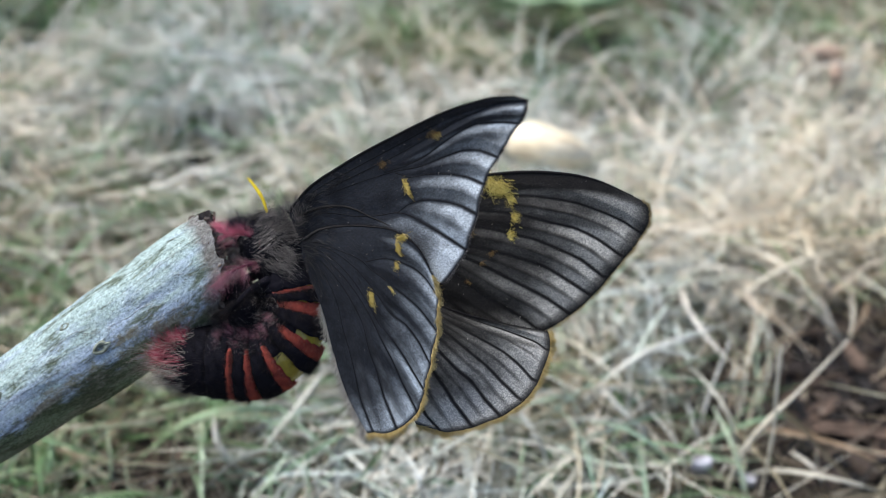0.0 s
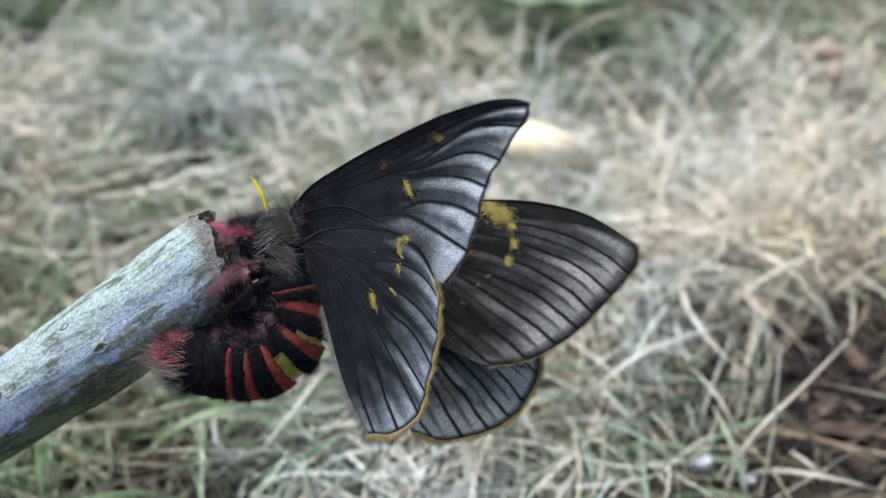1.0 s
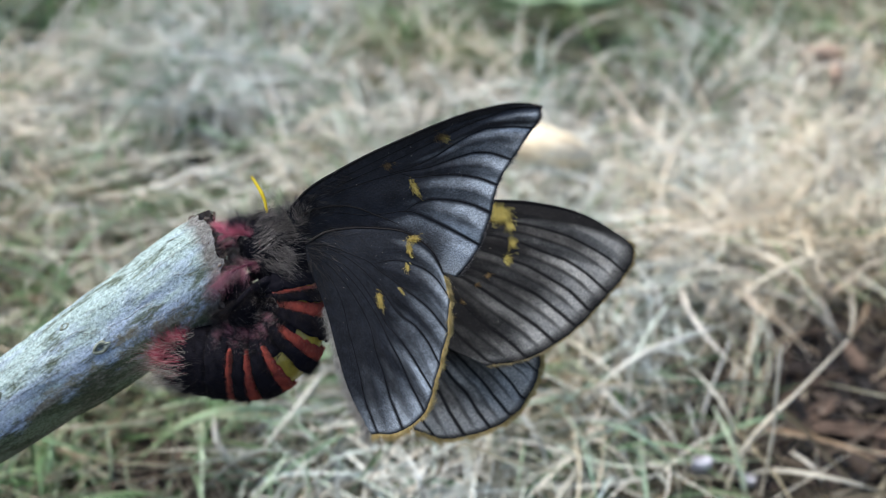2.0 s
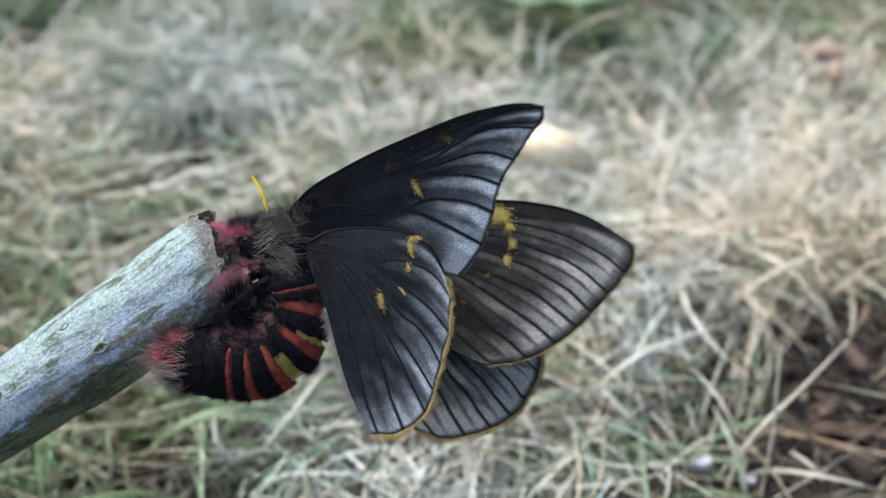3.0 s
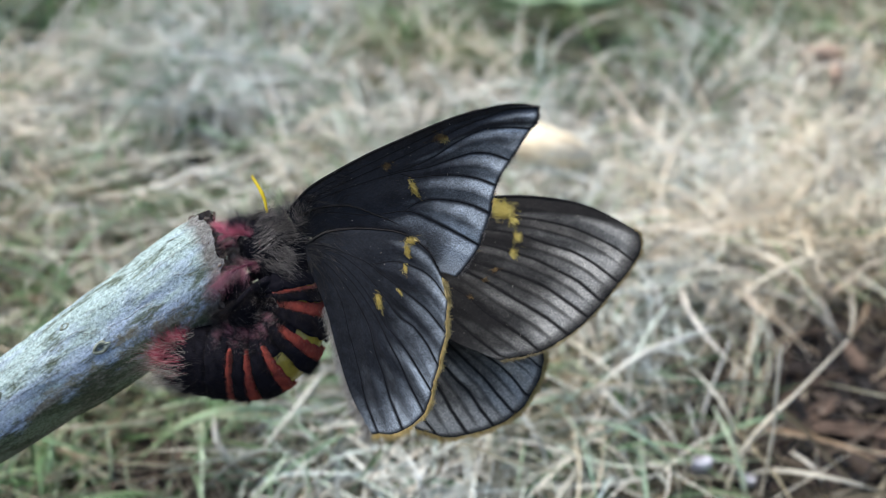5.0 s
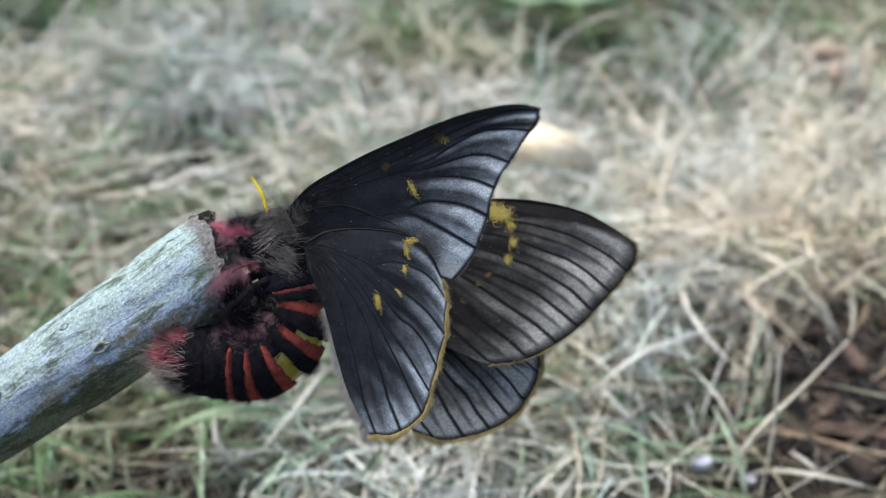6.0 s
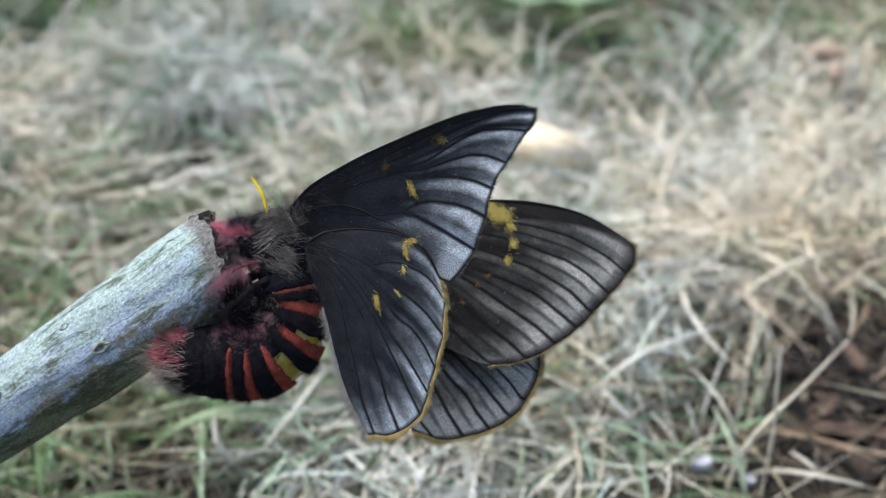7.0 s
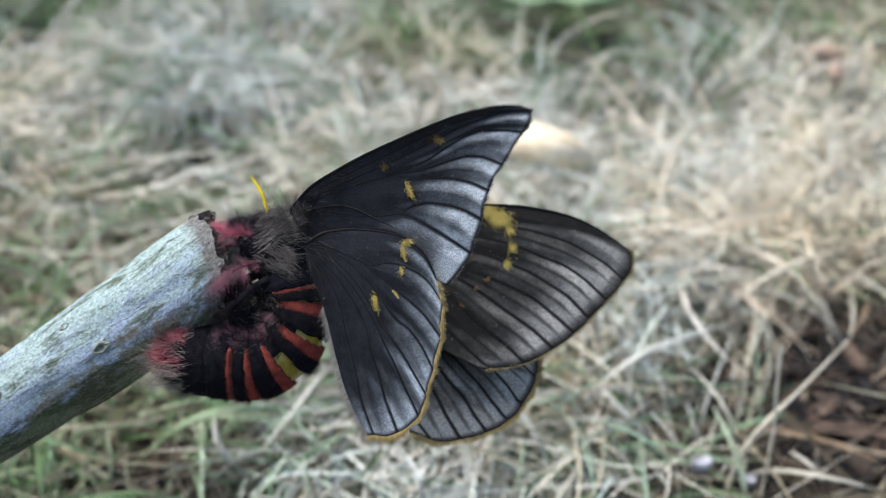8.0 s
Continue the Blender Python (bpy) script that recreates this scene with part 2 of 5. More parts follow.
def soil_mat():
    m, n, l, b = nodes_of("soil_and_thatch")
    a = noise_of(n, l, 45, 6, 0.65)
    c = noise_of(n, l, 420, 5, 0.7)
    soil = ramp(n, l, c, [(0.3, (0.020, 0.014, 0.010)), (0.55, (0.055, 0.040, 0.028)), (0.75, (0.13, 0.10, 0.07))])
    thatch = ramp(n, l, c, [(0.3, (0.07, 0.06, 0.04)), (0.7, (0.30, 0.27, 0.19))])
    l.new(mixed(n, l, ramp(n, l, a, [(0.45, (0, 0, 0)), (0.6, (1, 1, 1))]), soil, thatch), b.inputs["Base Color"])
    b.inputs["Roughness"].default_value = 0.95
    bumped(n, l, b, c, 0.8, 0.003)
    return m


SOIL = soil_mat()


# ---- builders ----
def quick(name, verts, quads, material):
    """Large meshes straight from arrays of corners and four-sided faces."""
    me = bpy.data.meshes.new(name)
    verts = np.asarray(verts, np.float32)
    quads = np.asarray(quads, np.int32)
    me.vertices.add(len(verts))
    me.vertices.foreach_set("co", verts.ravel())
    me.loops.add(quads.size)
    me.loops.foreach_set("vertex_index", quads.ravel())
    me.polygons.add(len(quads))
    me.polygons.foreach_set("loop_start", np.arange(0, quads.size, 4, dtype=np.int32))
    me.update(calc_edges=True)
    me.materials.append(material)
    me.shade_smooth()
    return me


def part(name, data, material, parent, label=""):
    """One mesh object under a thing or a part; data is a bmesh or a mesh."""
    if isinstance(data, bmesh.types.BMesh):
        me = bpy.data.meshes.new(name)
        data.to_mesh(me)
        data.free()
        me.materials.append(material)
        me.shade_smooth()
        data = me
    ob = new(name, data)
    ob.parent = parent
    return tagged(ob, label) if label else ob


def spline(points, n):
    """n points on a smooth curve through the given ones (Catmull-Rom)."""
    p = np.array(points, float)
    p = np.vstack([2 * p[0] - p[1], p, 2 * p[-1] - p[-2]])
    s = np.linspace(0, len(p) - 3 - 1e-9, n)
    i = s.astype(int)
    t = (s - i)[:, None]
    a, b, c, d = p[i], p[i + 1], p[i + 2], p[i + 3]
    return 0.5 * (2 * b + (c - a) * t + (2 * a - 5 * b + 4 * c - d) * t ** 2 + (3 * b - a - 3 * c + d) * t ** 3)


def frames_along(path):
    tan = np.gradient(path, axis=0)
    tan /= np.linalg.norm(tan, axis=1)[:, None] + 1e-12
    ref = np.array([0.1, 0.2, 1.0])
    if abs(tan[0] @ ref) > 0.95:
        ref = np.array([1.0, 0.1, 0.0])
    side = np.cross(tan, ref)
    side /= np.linalg.norm(side, axis=1)[:, None] + 1e-12
    return tan, side, np.cross(side, tan)


def tube(path, radii, sides=12, wobble=None):
    """Vertices and quads of a round tube with capped ends drawn to a point."""
    path, radii = np.asarray(path, float), np.asarray(radii, float)
    _, s, u = frames_along(path)
    ang = np.linspace(0, 2 * np.pi, sides, endpoint=False)
    ring = np.cos(ang)[None, :, None] * s[:, None] + np.sin(ang)[None, :, None] * u[:, None]
    r = radii[:, None] * (np.ones(sides)[None] if wobble is None else wobble)
    v = (path[:, None] + ring * r[..., None]).reshape(-1, 3)
    n = len(path)
    i, j = np.meshgrid(np.arange(n - 1), np.arange(sides), indexing="ij")
    a, b = i * sides + j, i * sides + (j + 1) % sides
    return v, np.stack([a, b, b + sides, a + sides], -1).reshape(-1, 4)


def strands(name, roots, ways, lengths, radius, material, bend=0.35, segs=4, sides=3, gravity=None, taper=0.85, locks=0, wave=0.0):
    """Many thin tapered hairs in one mesh; all in metres."""
    roots, ways = np.asarray(roots, float), np.asarray(ways, float)
    n = len(roots)
    ways = ways / (np.linalg.norm(ways, axis=1)[:, None] + 1e-12)
    lengths = np.broadcast_to(np.asarray(lengths, float), (n,))
    radius = np.broadcast_to(np.asarray(radius, float), (n,))
    curl = rng.normal(0, 1, (n, 3))
    curl -= (curl * ways).sum(1)[:, None] * ways
    if locks:
        heads = roots[rng.integers(0, n, locks)]
        own = np.argmin(((roots[:, None] - heads[None]) ** 2).sum(-1), axis=1)
        ways = ways + rng.normal(0, 0.26, (locks, 3))[own]
        ways = ways / np.linalg.norm(ways, axis=1)[:, None]
        curl = curl * 0.3 + rng.normal(0, 1, (locks, 3))[own] + (heads[own] - roots) / (lengths[:, None] + 1e-9) * 0.6
    curl /= np.linalg.norm(curl, axis=1)[:, None] + 1e-12
    if gravity is not None:
        curl = curl * 0.5 + np.asarray(gravity)[None]
    k = np.linspace(0, 1, segs + 1)
    amount = bend * rng.uniform(0.2, 1.3, n)
    pts = roots[:, None] + ways[:, None] * (lengths[:, None] * k)[..., None] + curl[:, None] * (lengths[:, None] * amount[:, None] * k ** 2)[..., None]
    side = np.cross(ways, curl + 1e-6)
    side /= np.linalg.norm(side, axis=1)[:, None] + 1e-12
    if wave:
        phase, turns = rng.uniform(0, 6.28, n), rng.uniform(4.0, 8.5, n)
        pts = pts + side[:, None] * (wave * lengths[:, None] * k * (np.sin(turns[:, None] * k + phase[:, None]) - np.sin(phase)[:, None]))[..., None]
    up = np.cross(side, ways)
    ang = np.linspace(0, 2 * np.pi, sides, endpoint=False)
    ring = np.cos(ang)[None, :, None] * side[:, None] + np.sin(ang)[None, :, None] * up[:, None]
    r = radius[:, None] * (1 - taper * k ** 1.5)
    v = (pts[:, :, None] + ring[:, None] * r[..., None, None]).reshape(-1, 3)
    base = (np.arange(n) * (segs + 1) * sides)[:, None, None]
    i, j = np.meshgrid(np.arange(segs), np.arange(sides), indexing="ij")
    a, b = base + i * sides + j, base + i * sides + (j + 1) % sides
    return quick(name, v, np.stack([a, b, b + sides, a + sides], -1).reshape(-1, 4), material)


def blades(name, roots, azim, rise, length, width, droop, material, segs=6, sway=None, tone=None):
    """Folded grass blades with a mid rib, curving over; metres and radians."""
    n = len(roots)
    k = np.linspace(0, 1, segs + 1)
    step = (length / segs)[:, None]
    elev = rise[:, None] - droop[:, None] * k[None, :-1] ** 1.2
    az = azim[:, None] + (0 if sway is None else sway[:, None] * k[None, :-1])
    d = np.stack([np.cos(elev) * np.cos(az), np.cos(elev) * np.sin(az), np.sin(elev)], -1) * step[..., None]
    pts = np.concatenate([np.zeros((n, 1, 3)), np.cumsum(d, 1)], 1) + roots[:, None]
    low = 0.0008 + 0.006 * rng.random(n)
    cap = np.interp(roots[:, 1], [0.12, 0.17, 0.22, 0.30], [0.012, 0.024, 0.045, 0.080])[:, None]
    pts[..., 2] = np.maximum(cap * np.tanh(pts[..., 2] / cap), low[:, None])
    fwd = np.gradient(pts, axis=1)
    twist = rng.uniform(-1.0, 1.0, n)[:, None] + rng.normal(0, 0.8, n)[:, None] * k
    flat = np.cross(fwd, np.array([0, 0, 1.0]))
    flat /= np.linalg.norm(flat, axis=-1)[..., None] + 1e-9
    nor = np.cross(flat, fwd)
    nor /= np.linalg.norm(nor, axis=-1)[..., None] + 1e-9
    side = flat * np.cos(twist)[..., None] + nor * np.sin(twist)[..., None]
    up = nor * np.cos(twist)[..., None] - flat * np.sin(twist)[..., None]
    w = width[:, None] * 0.5 * np.minimum(1, (0.55 + 2.0 * k)) * (1 - k ** 3) ** 0.8
    w = np.maximum(w, 0.00008)
    e1 = pts + side * w[..., None] + up * (w * 0.45)[..., None]
    e2 = pts - side * w[..., None] + up * (w * 0.45)[..., None]
    v = np.stack([e1, pts, e2], 2).reshape(-1, 3)
    base = (np.arange(n) * (segs + 1) * 3)[:, None, None]
    i, j = np.meshgrid(np.arange(segs), np.arange(2), indexing="ij")
    a = base + i * 3 + j
    me = quick(name, v, np.stack([a, a + 1, a + 4, a + 3], -1).reshape(-1, 4), material)
    tone = rng.random(n) if tone is None else np.clip(tone, 0, 1)
    me.attributes.new("tone", "FLOAT", "POINT").data.foreach_set("value", np.repeat(tone, (segs + 1) * 3).astype(np.float32))
    return me


# ---- ground ----
# bare or brown patches, some put in for shaded hollows, and green patches: x, y, radius in metres, strength
BARE = [(0.097, 0.185, 0.034, 1.2), (0.122, 0.205, 0.032, 1.1), (0.101, 0.203, 0.028, 1.2), (0.066, 0.168, 0.013, 0.9), (-0.083, 0.278, 0.022, 0.56), (0.053, 0.314, 0.033, 0.6), (0.074, 0.31, 0.028, 0.5),
        (0.143, 0.274, 0.022, 0.5), (-0.052, 0.168, 0.015, 0.8), (-0.112, 0.3, 0.02, 0.35), (0.07, 0.201, 0.014, 1.0), (0.062, 0.181, 0.01, 0.9), (0.047, 0.179, 0.006, 0.7), (-0.092, 0.29, 0.016, 0.56),
        (0.06, 0.319, 0.016, 0.9), (0.021, 0.342, 0.012, 0.49), (-0.072, 0.17, 0.012, 1.0), (-0.065, 0.28, 0.012, 0.56), (0.119, 0.23, 0.012, 0.8), (0.078, 0.166, 0.024, 0.85), (0.104, 0.168, 0.03, 0.8),
        (0.066, 0.152, 0.022, 0.8), (0.06, 0.192, 0.013, 0.75), (0.071, 0.212, 0.012, 0.7), (0.064, 0.206, 0.016, 0.9), (0.078, 0.222, 0.014, 0.75), (0.104, 0.224, 0.018, 0.7), (-0.064, 0.166, 0.014, 0.85),
        (-0.03, 0.176, 0.008, 0.8), (0.026, 0.162, 0.007, 0.7), (0.053, 0.362, 0.014, 0.9), (0.063, 0.349, 0.012, 0.8), (0.023, 0.329, 0.01, 0.56), (-0.072, 0.284, 0.016, 0.66), (0.055, 0.297, 0.015, 1.0),
        (0.067, 0.304, 0.012, 0.8), (-0.058, 0.146, 0.012, 0.7), (0.09, 0.14, 0.03, 0.6), (-0.088, 0.272, 0.016, 0.66), (-0.156, 0.364, 0.016, 0.63), (-0.064, 0.292, 0.012, 0.56), (-0.102, 0.275, 0.012, 0.56),
        (-0.036, 0.333, 0.01, 0.49), (0.035, 0.363, 0.016, 0.55), (0.04, 0.338, 0.012, 0.55), (0.058, 0.316, 0.014, 0.95), (0.074, 0.308, 0.016, 0.95), (0.064, 0.308, 0.012, 0.9), (-0.052, 0.3, 0.01, 0.63),
        (-0.156, 0.368, 0.02, 0.56), (-0.016, 0.311, 0.01, 0.42), (-0.13, 0.313, 0.014, 0.42), (0.111, 0.368, 0.012, 0.2), (-0.082, 0.29, 0.01, 1.3), (-0.072, 0.291, 0.012, 1.4), (-0.062, 0.293, 0.01, 1.2),
        (-0.092, 0.29, 0.008, 1.0), (-0.053, 0.306, 0.008, 1.0), (0.036, 0.355, 0.014, 0.6), (0.042, 0.331, 0.01, 0.7), (0.059, 0.313, 0.012, 1.3), (0.076, 0.309, 0.012, 1.2), (0.053, 0.363, 0.01, 0.6),
        (-0.152, 0.365, 0.014, 1.0), (-0.042, 0.353, 0.008, 0.9)]
LUSH = [(-0.149, 0.389, 0.06, 1.0), (-0.109, 0.251, 0.02, 0.7), (-0.069, 0.293, 0.018, 0.9), (0.037, 0.371, 0.06, 1.0), (-0.069, 0.189, 0.033, 0.75), (-0.096, 0.17, 0.033, 0.7), (0.095, 0.372, 0.055, 0.6),
        (-0.02, 0.385, 0.055, 0.4), (0.039, 0.184, 0.018, 0.2), (-0.066, 0.295, 0.014, 1.0), (-0.035, 0.376, 0.03, 0.6), (-0.13, 0.295, 0.02, 0.6), (0.121, 0.376, 0.03, 0.6), (-0.063, 0.186, 0.02, 0.8),
        (-0.087, 0.17, 0.02, 0.8), (0.045, 0.36, 0.022, 1.0), (-0.041, 0.179, 0.015, 0.5), (0.02, 0.175, 0.012, 0.4), (-0.085, 0.185, 0.03, 0.7), (-0.05, 0.19, 0.02, 0.6), (-0.14, 0.27, 0.03, 0.5),
        (-0.02, 0.18, 0.02, 0.5), (-0.088, 0.172, 0.03, 1.0), (-0.1, 0.16, 0.03, 1.0), (-0.062, 0.186, 0.02, 1.0), (-0.046, 0.16, 0.016, 0.9), (-0.019, 0.164, 0.012, 0.8), (0.036, 0.196, 0.014, 0.35),
        (0.044, 0.166, 0.014, 0.4), (0.012, 0.158, 0.014, 0.25), (-0.09, 0.14, 0.03, 1.0), (-0.04, 0.14, 0.02, 0.8), (-0.12, 0.18, 0.03, 0.9), (-0.151, 0.399, 0.03, 1.0), (-0.066, 0.273, 0.016, 1.1),
        (-0.142, 0.331, 0.016, 0.7), (0.082, 0.346, 0.016, 0.8), (-0.024, 0.27, 0.01, 0.6), (0.101, 0.38, 0.02, 0.6), (-0.087, 0.278, 0.01, 0.6), (0.026, 0.393, 0.02, 0.9), (-0.075, 0.178, 0.03, 1.3),
        (-0.095, 0.165, 0.03, 1.3), (-0.055, 0.172, 0.02, 1.2), (-0.12, 0.17, 0.02, 0.9), (-0.035, 0.182, 0.016, 0.6)]


TUSSOCK = [(0.067, 0.268, 0.061, 1.0), (0.106, 0.287, 0.044, 0.8), (0.024, 0.287, 0.044, 0.8), (-0.077, 0.366, 0.066, 0.5), (0.017, 0.179, 0.044, 0.4), (-0.115, 0.33, 0.05, 0.8),
           (-0.13, 0.28, 0.035, 0.8), (0.05, 0.235, 0.04, 0.8), (0.088, 0.262, 0.040, 1.1), (0.064, 0.276, 0.030, 1.05), (0.100, 0.255, 0.03, 1.2), (0.008, 0.172, 0.040, 0.35)]


def field(spots, x, y):
    f = np.zeros_like(x)
    for cx, cy, r, a in spots:
        f = np.maximum(f, a * np.exp(-(((x - cx) ** 2 + (y - cy) ** 2) / r ** 2)))
    return f


def ground():
    near = np.linspace(-0.7, 0.7, 141)
    far = np.concatenate([[-300, -60, -12, -3, -1.2], near, [1.2, 3, 12, 60, 300]])
    x, y = np.meshgrid(far, far + 0.3, indexing="ij")
    z = np.zeros_like(x)
    inner = (np.abs(x) < 0.75) & (np.abs(y - 0.3) < 0.75)
    for i, j in zip(*np.nonzero(inner)):
        z[i, j] = 0.004 * noise.noise((x[i, j] * 22, y[i, j] * 22, 0)) + 0.0025 * noise.noise((x[i, j] * 70, y[i, j] * 70, 3)) - 0.002
    n = len(far)
    i, j = np.meshgrid(np.arange(n - 1), np.arange(n - 1), indexing="ij")
    a = i * n + j
    me = quick("ground", np.stack([x, y, z], -1).reshape(-1, 3), np.stack([a, a + n, a + n + 1, a + 1], -1).reshape(-1, 4), SOIL)
    tagged(new("ground", me), "dark soil ground under dry matted turf", "ground", kind="structure")


def scatter(n, x0, x1, y0, y1):
    return rng.uniform(x0, x1, n), rng.uniform(y0, y1, n)


def clumped(count, x0, x1, y0, y1, clumps, spread):
    """Blades gathered in swaths: places, a common lean and a common shade for each swath."""
    cx, cy = rng.uniform(x0, x1, clumps), rng.uniform(y0, y1, clumps)
    lean, shade = rng.uniform(0, 2 * np.pi, clumps), rng.normal(0.44, 0.33, clumps)
    k = rng.integers(0, clumps, count)
    x, y = cx[k] + rng.normal(0, spread, count), cy[k] + rng.normal(0, spread, count)
    return x, y, lean[k] + rng.normal(0, 0.75, count), shade[k] + rng.normal(0, 0.17, count)


# Blade roots inside the camera's view, with a margin around it.
def in_view(x, y):
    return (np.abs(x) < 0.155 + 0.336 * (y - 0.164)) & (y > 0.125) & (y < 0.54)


def over_bare(x, y, az, reach):
    """How far a blade lies over bare soil anywhere along its reach."""
    return np.maximum.reduce([field(BARE, x + np.cos(az) * reach * f, y + np.sin(az) * reach * f) for f in (0, 0.35, 0.7, 1.0)])


def turf():
    # dry thatch: long blades lying in swaths, all directions
    x, y, az, sh = clumped(88000, -0.36, 0.36, 0.07, 0.56, 2600, 0.011)
    length = rng.uniform(0.025, 0.085, len(x))
    tip = field(BARE, x + np.cos(az) * length * 0.8, y + np.sin(az) * length * 0.8)
    mid = field(BARE, x + np.cos(az) * length * 0.4, y + np.sin(az) * length * 0.4)
    keep = in_view(x, y) & (rng.random(len(x)) > np.maximum(np.maximum(field(BARE, x, y), mid), tip)) & (rng.random(len(x)) > 0.72 * np.maximum(field(LUSH, x, y), field(LUSH, x + np.cos(az) * length * 0.6, y + np.sin(az) * length * 0.6)))
    x, y, az, sh, length = x[keep], y[keep], az[keep], sh[keep], length[keep]
    n = len(x)
    sh = sh + 0.40 * field(TUSSOCK, x, y) - 0.04 * np.clip((y - 0.32) / 0.10, 0, 1)
    roots = np.stack([x, y, rng.uniform(0.0, 0.014, n)], -1)
    sh = sh - 0.30 * field(LUSH, x, y) - 0.25 * field(BARE, x, y) - np.clip((0.215 - y) / 0.03, 0, 1) * np.interp(x, [-0.02, 0.04], [0.05, 0.20])
    me = blades("dry_thatch", roots, az, rng.uniform(-0.05, 0.40, n), length, (0.0003 + 0.00105 * rng.random(n) ** 1.6) * np.interp(y, [0.16, 0.24, 0.40], [1.0, 1.15, 1.7]), rng.normal(0.2, 0.4, n), STRAW, 5, rng.normal(0, 0.7, n), sh)
    tagged(new("dry_thatch", me), "pale dry matted grass lying over the soil", "grass", kind="stuff")
    # standing and arching dry blades, thick in the pale tussocks
    x, y, az, sh = clumped(32000, -0.36, 0.36, 0.08, 0.56, 1200, 0.009)
    keep = in_view(x, y) & (rng.random(len(x)) > over_bare(x, y, az, 0.032) * 1.05) & (rng.random(len(x)) < 0.45 + field(TUSSOCK, x, y)) & (rng.random(len(x)) > 0.7 * field(LUSH, x, y))
    x, y, az, sh = x[keep], y[keep], az[keep], sh[keep]
    n = len(x)
    sh = sh + 0.10 + 0.40 * field(TUSSOCK, x, y) - 0.04 * np.clip((y - 0.32) / 0.10, 0, 1) - 0.25 * field(LUSH, x, y)
    me = blades("dry_grass", np.stack([x, y, np.zeros(n)], -1), az, rng.uniform(0.5, 1.4, n), rng.uniform(0.02, 0.06, n) * np.clip((y - 0.115) / 0.06, 0.3, 1), rng.uniform(0.0004, 0.0012, n) * np.interp(y, [0.2, 0.4], [1.0, 1.5]), rng.uniform(0.6, 2.9, n), STRAW, 7, rng.normal(0, 0.6, n), sh)
    tagged(new("dry_grass", me), "straw-coloured dry grass tussocks arching over", "grass", kind="stuff")
    # fine curly bleached blades of the pale tussocks
    x, y, az, sh = clumped(44000, -0.20, 0.26, 0.14, 0.46, 520, 0.007)
    keep = in_view(x, y) & (rng.random(len(x)) < field(TUSSOCK, x, y) * 1.1) & (rng.random(len(x)) > over_bare(x, y, az, 0.020) * 1.2)
    x, y, az, sh = x[keep], y[keep], az[keep], sh[keep]
    n = len(x)
    me = blades("curly_grass", np.stack([x, y, np.full(n, 0.006)], -1), az, rng.uniform(0.7, 1.5, n), rng.uniform(0.025, 0.06, n), rng.uniform(0.0004, 0.0010, n), rng.uniform(0.9, 4.0, n), STRAW, 6, rng.normal(0, 0.9, n), sh * 0.45 + 0.72)
    tagged(new("curly_grass", me), "bleached curly grass blades in loose tussocks", "grass", kind="stuff")
    # brown rotting blades on the bare soil
    x, y = scatter(15000, -0.25, 0.25, 0.10, 0.45)
    keep = rng.random(len(x)) < field(BARE, x, y) * 0.5
    x, y = x[keep], y[keep]
    n = len(x)
    me = blades("brown_grass", np.stack([x, y, rng.uniform(0.0, 0.006, n)], -1), rng.uniform(0, 2 * np.pi, n), rng.uniform(-0.05, 0.45, n), rng.uniform(0.010, 0.044, n), rng.uniform(0.0005, 0.0016, n), rng.normal(0.3, 0.6, n), BROWN, 5, rng.normal(0, 0.8, n))
    tagged(new("brown_grass", me), "brown rotting grass scraps on bare soil", "grass", kind="stuff")
    # living blades
    x, y, az, sh = clumped(62000, -0.36, 0.36, 0.08, 0.56, 2000, 0.010)
    keep = in_view(x, y) & (rng.random(len(x)) < 0.20 + field(LUSH, x, y) * np.interp(y, [0.21, 0.25], [1.25, 0.65])) & (rng.random(len(x)) > over_bare(x, y, az, 0.030))
    x, y, az, sh = x[keep], y[keep], az[keep], sh[keep]
    n = len(x)
    me = blades("green_grass", np.stack([x, y, np.zeros(n)], -1), az, rng.uniform(0.3, 1.3, n), rng.uniform(0.03, 0.065, n) * np.clip((y - 0.115) / 0.06, 0.3, 1),
                rng.uniform(0.0005, 0.0014, n) * np.interp(y, [0.2, 0.4], [1.0, 1.5]), rng.uniform(0.3, 2.4, n), GREEN, 6, rng.normal(0, 0.5, n), sh + 0.10 + 0.16 * np.clip((0.22 - y) / 0.04, 0, 1))
    tagged(new("green_grass", me), "green living grass blades among the dry turf", "grass", kind="stuff")
    # a thin wider ring of turf beyond the camera's view
    rad, ang = np.abs(rng.normal(0, 0.8, 9000)) + 0.1, rng.uniform(0, 2 * np.pi, 9000)
    x, y = rad * np.cos(ang), 0.3 + rad * np.sin(ang)
    keep = ~in_view(np.sign(x) * np.maximum(np.abs(x) - 0.09, 0), np.clip(y, 0.13, 0.53)) & (x ** 2 + (y + 0.02) ** 2 > 0.01)
    x, y = x[keep], y[keep]
    n = len(x)
    me = blades("outer_grass", np.stack([x, y, np.zeros(n)], -1), rng.uniform(0, 2 * np.pi, n), rng.uniform(0.0, 1.1, n), rng.uniform(0.04, 0.10, n),
                rng.uniform(0.001, 0.0026, n), rng.uniform(0.2, 1.6, n), STRAW, 4, rng.normal(0, 0.5, n))
    tagged(new("outer_grass", me), "dry grass of the surrounding lawn", "grass", kind="stuff")


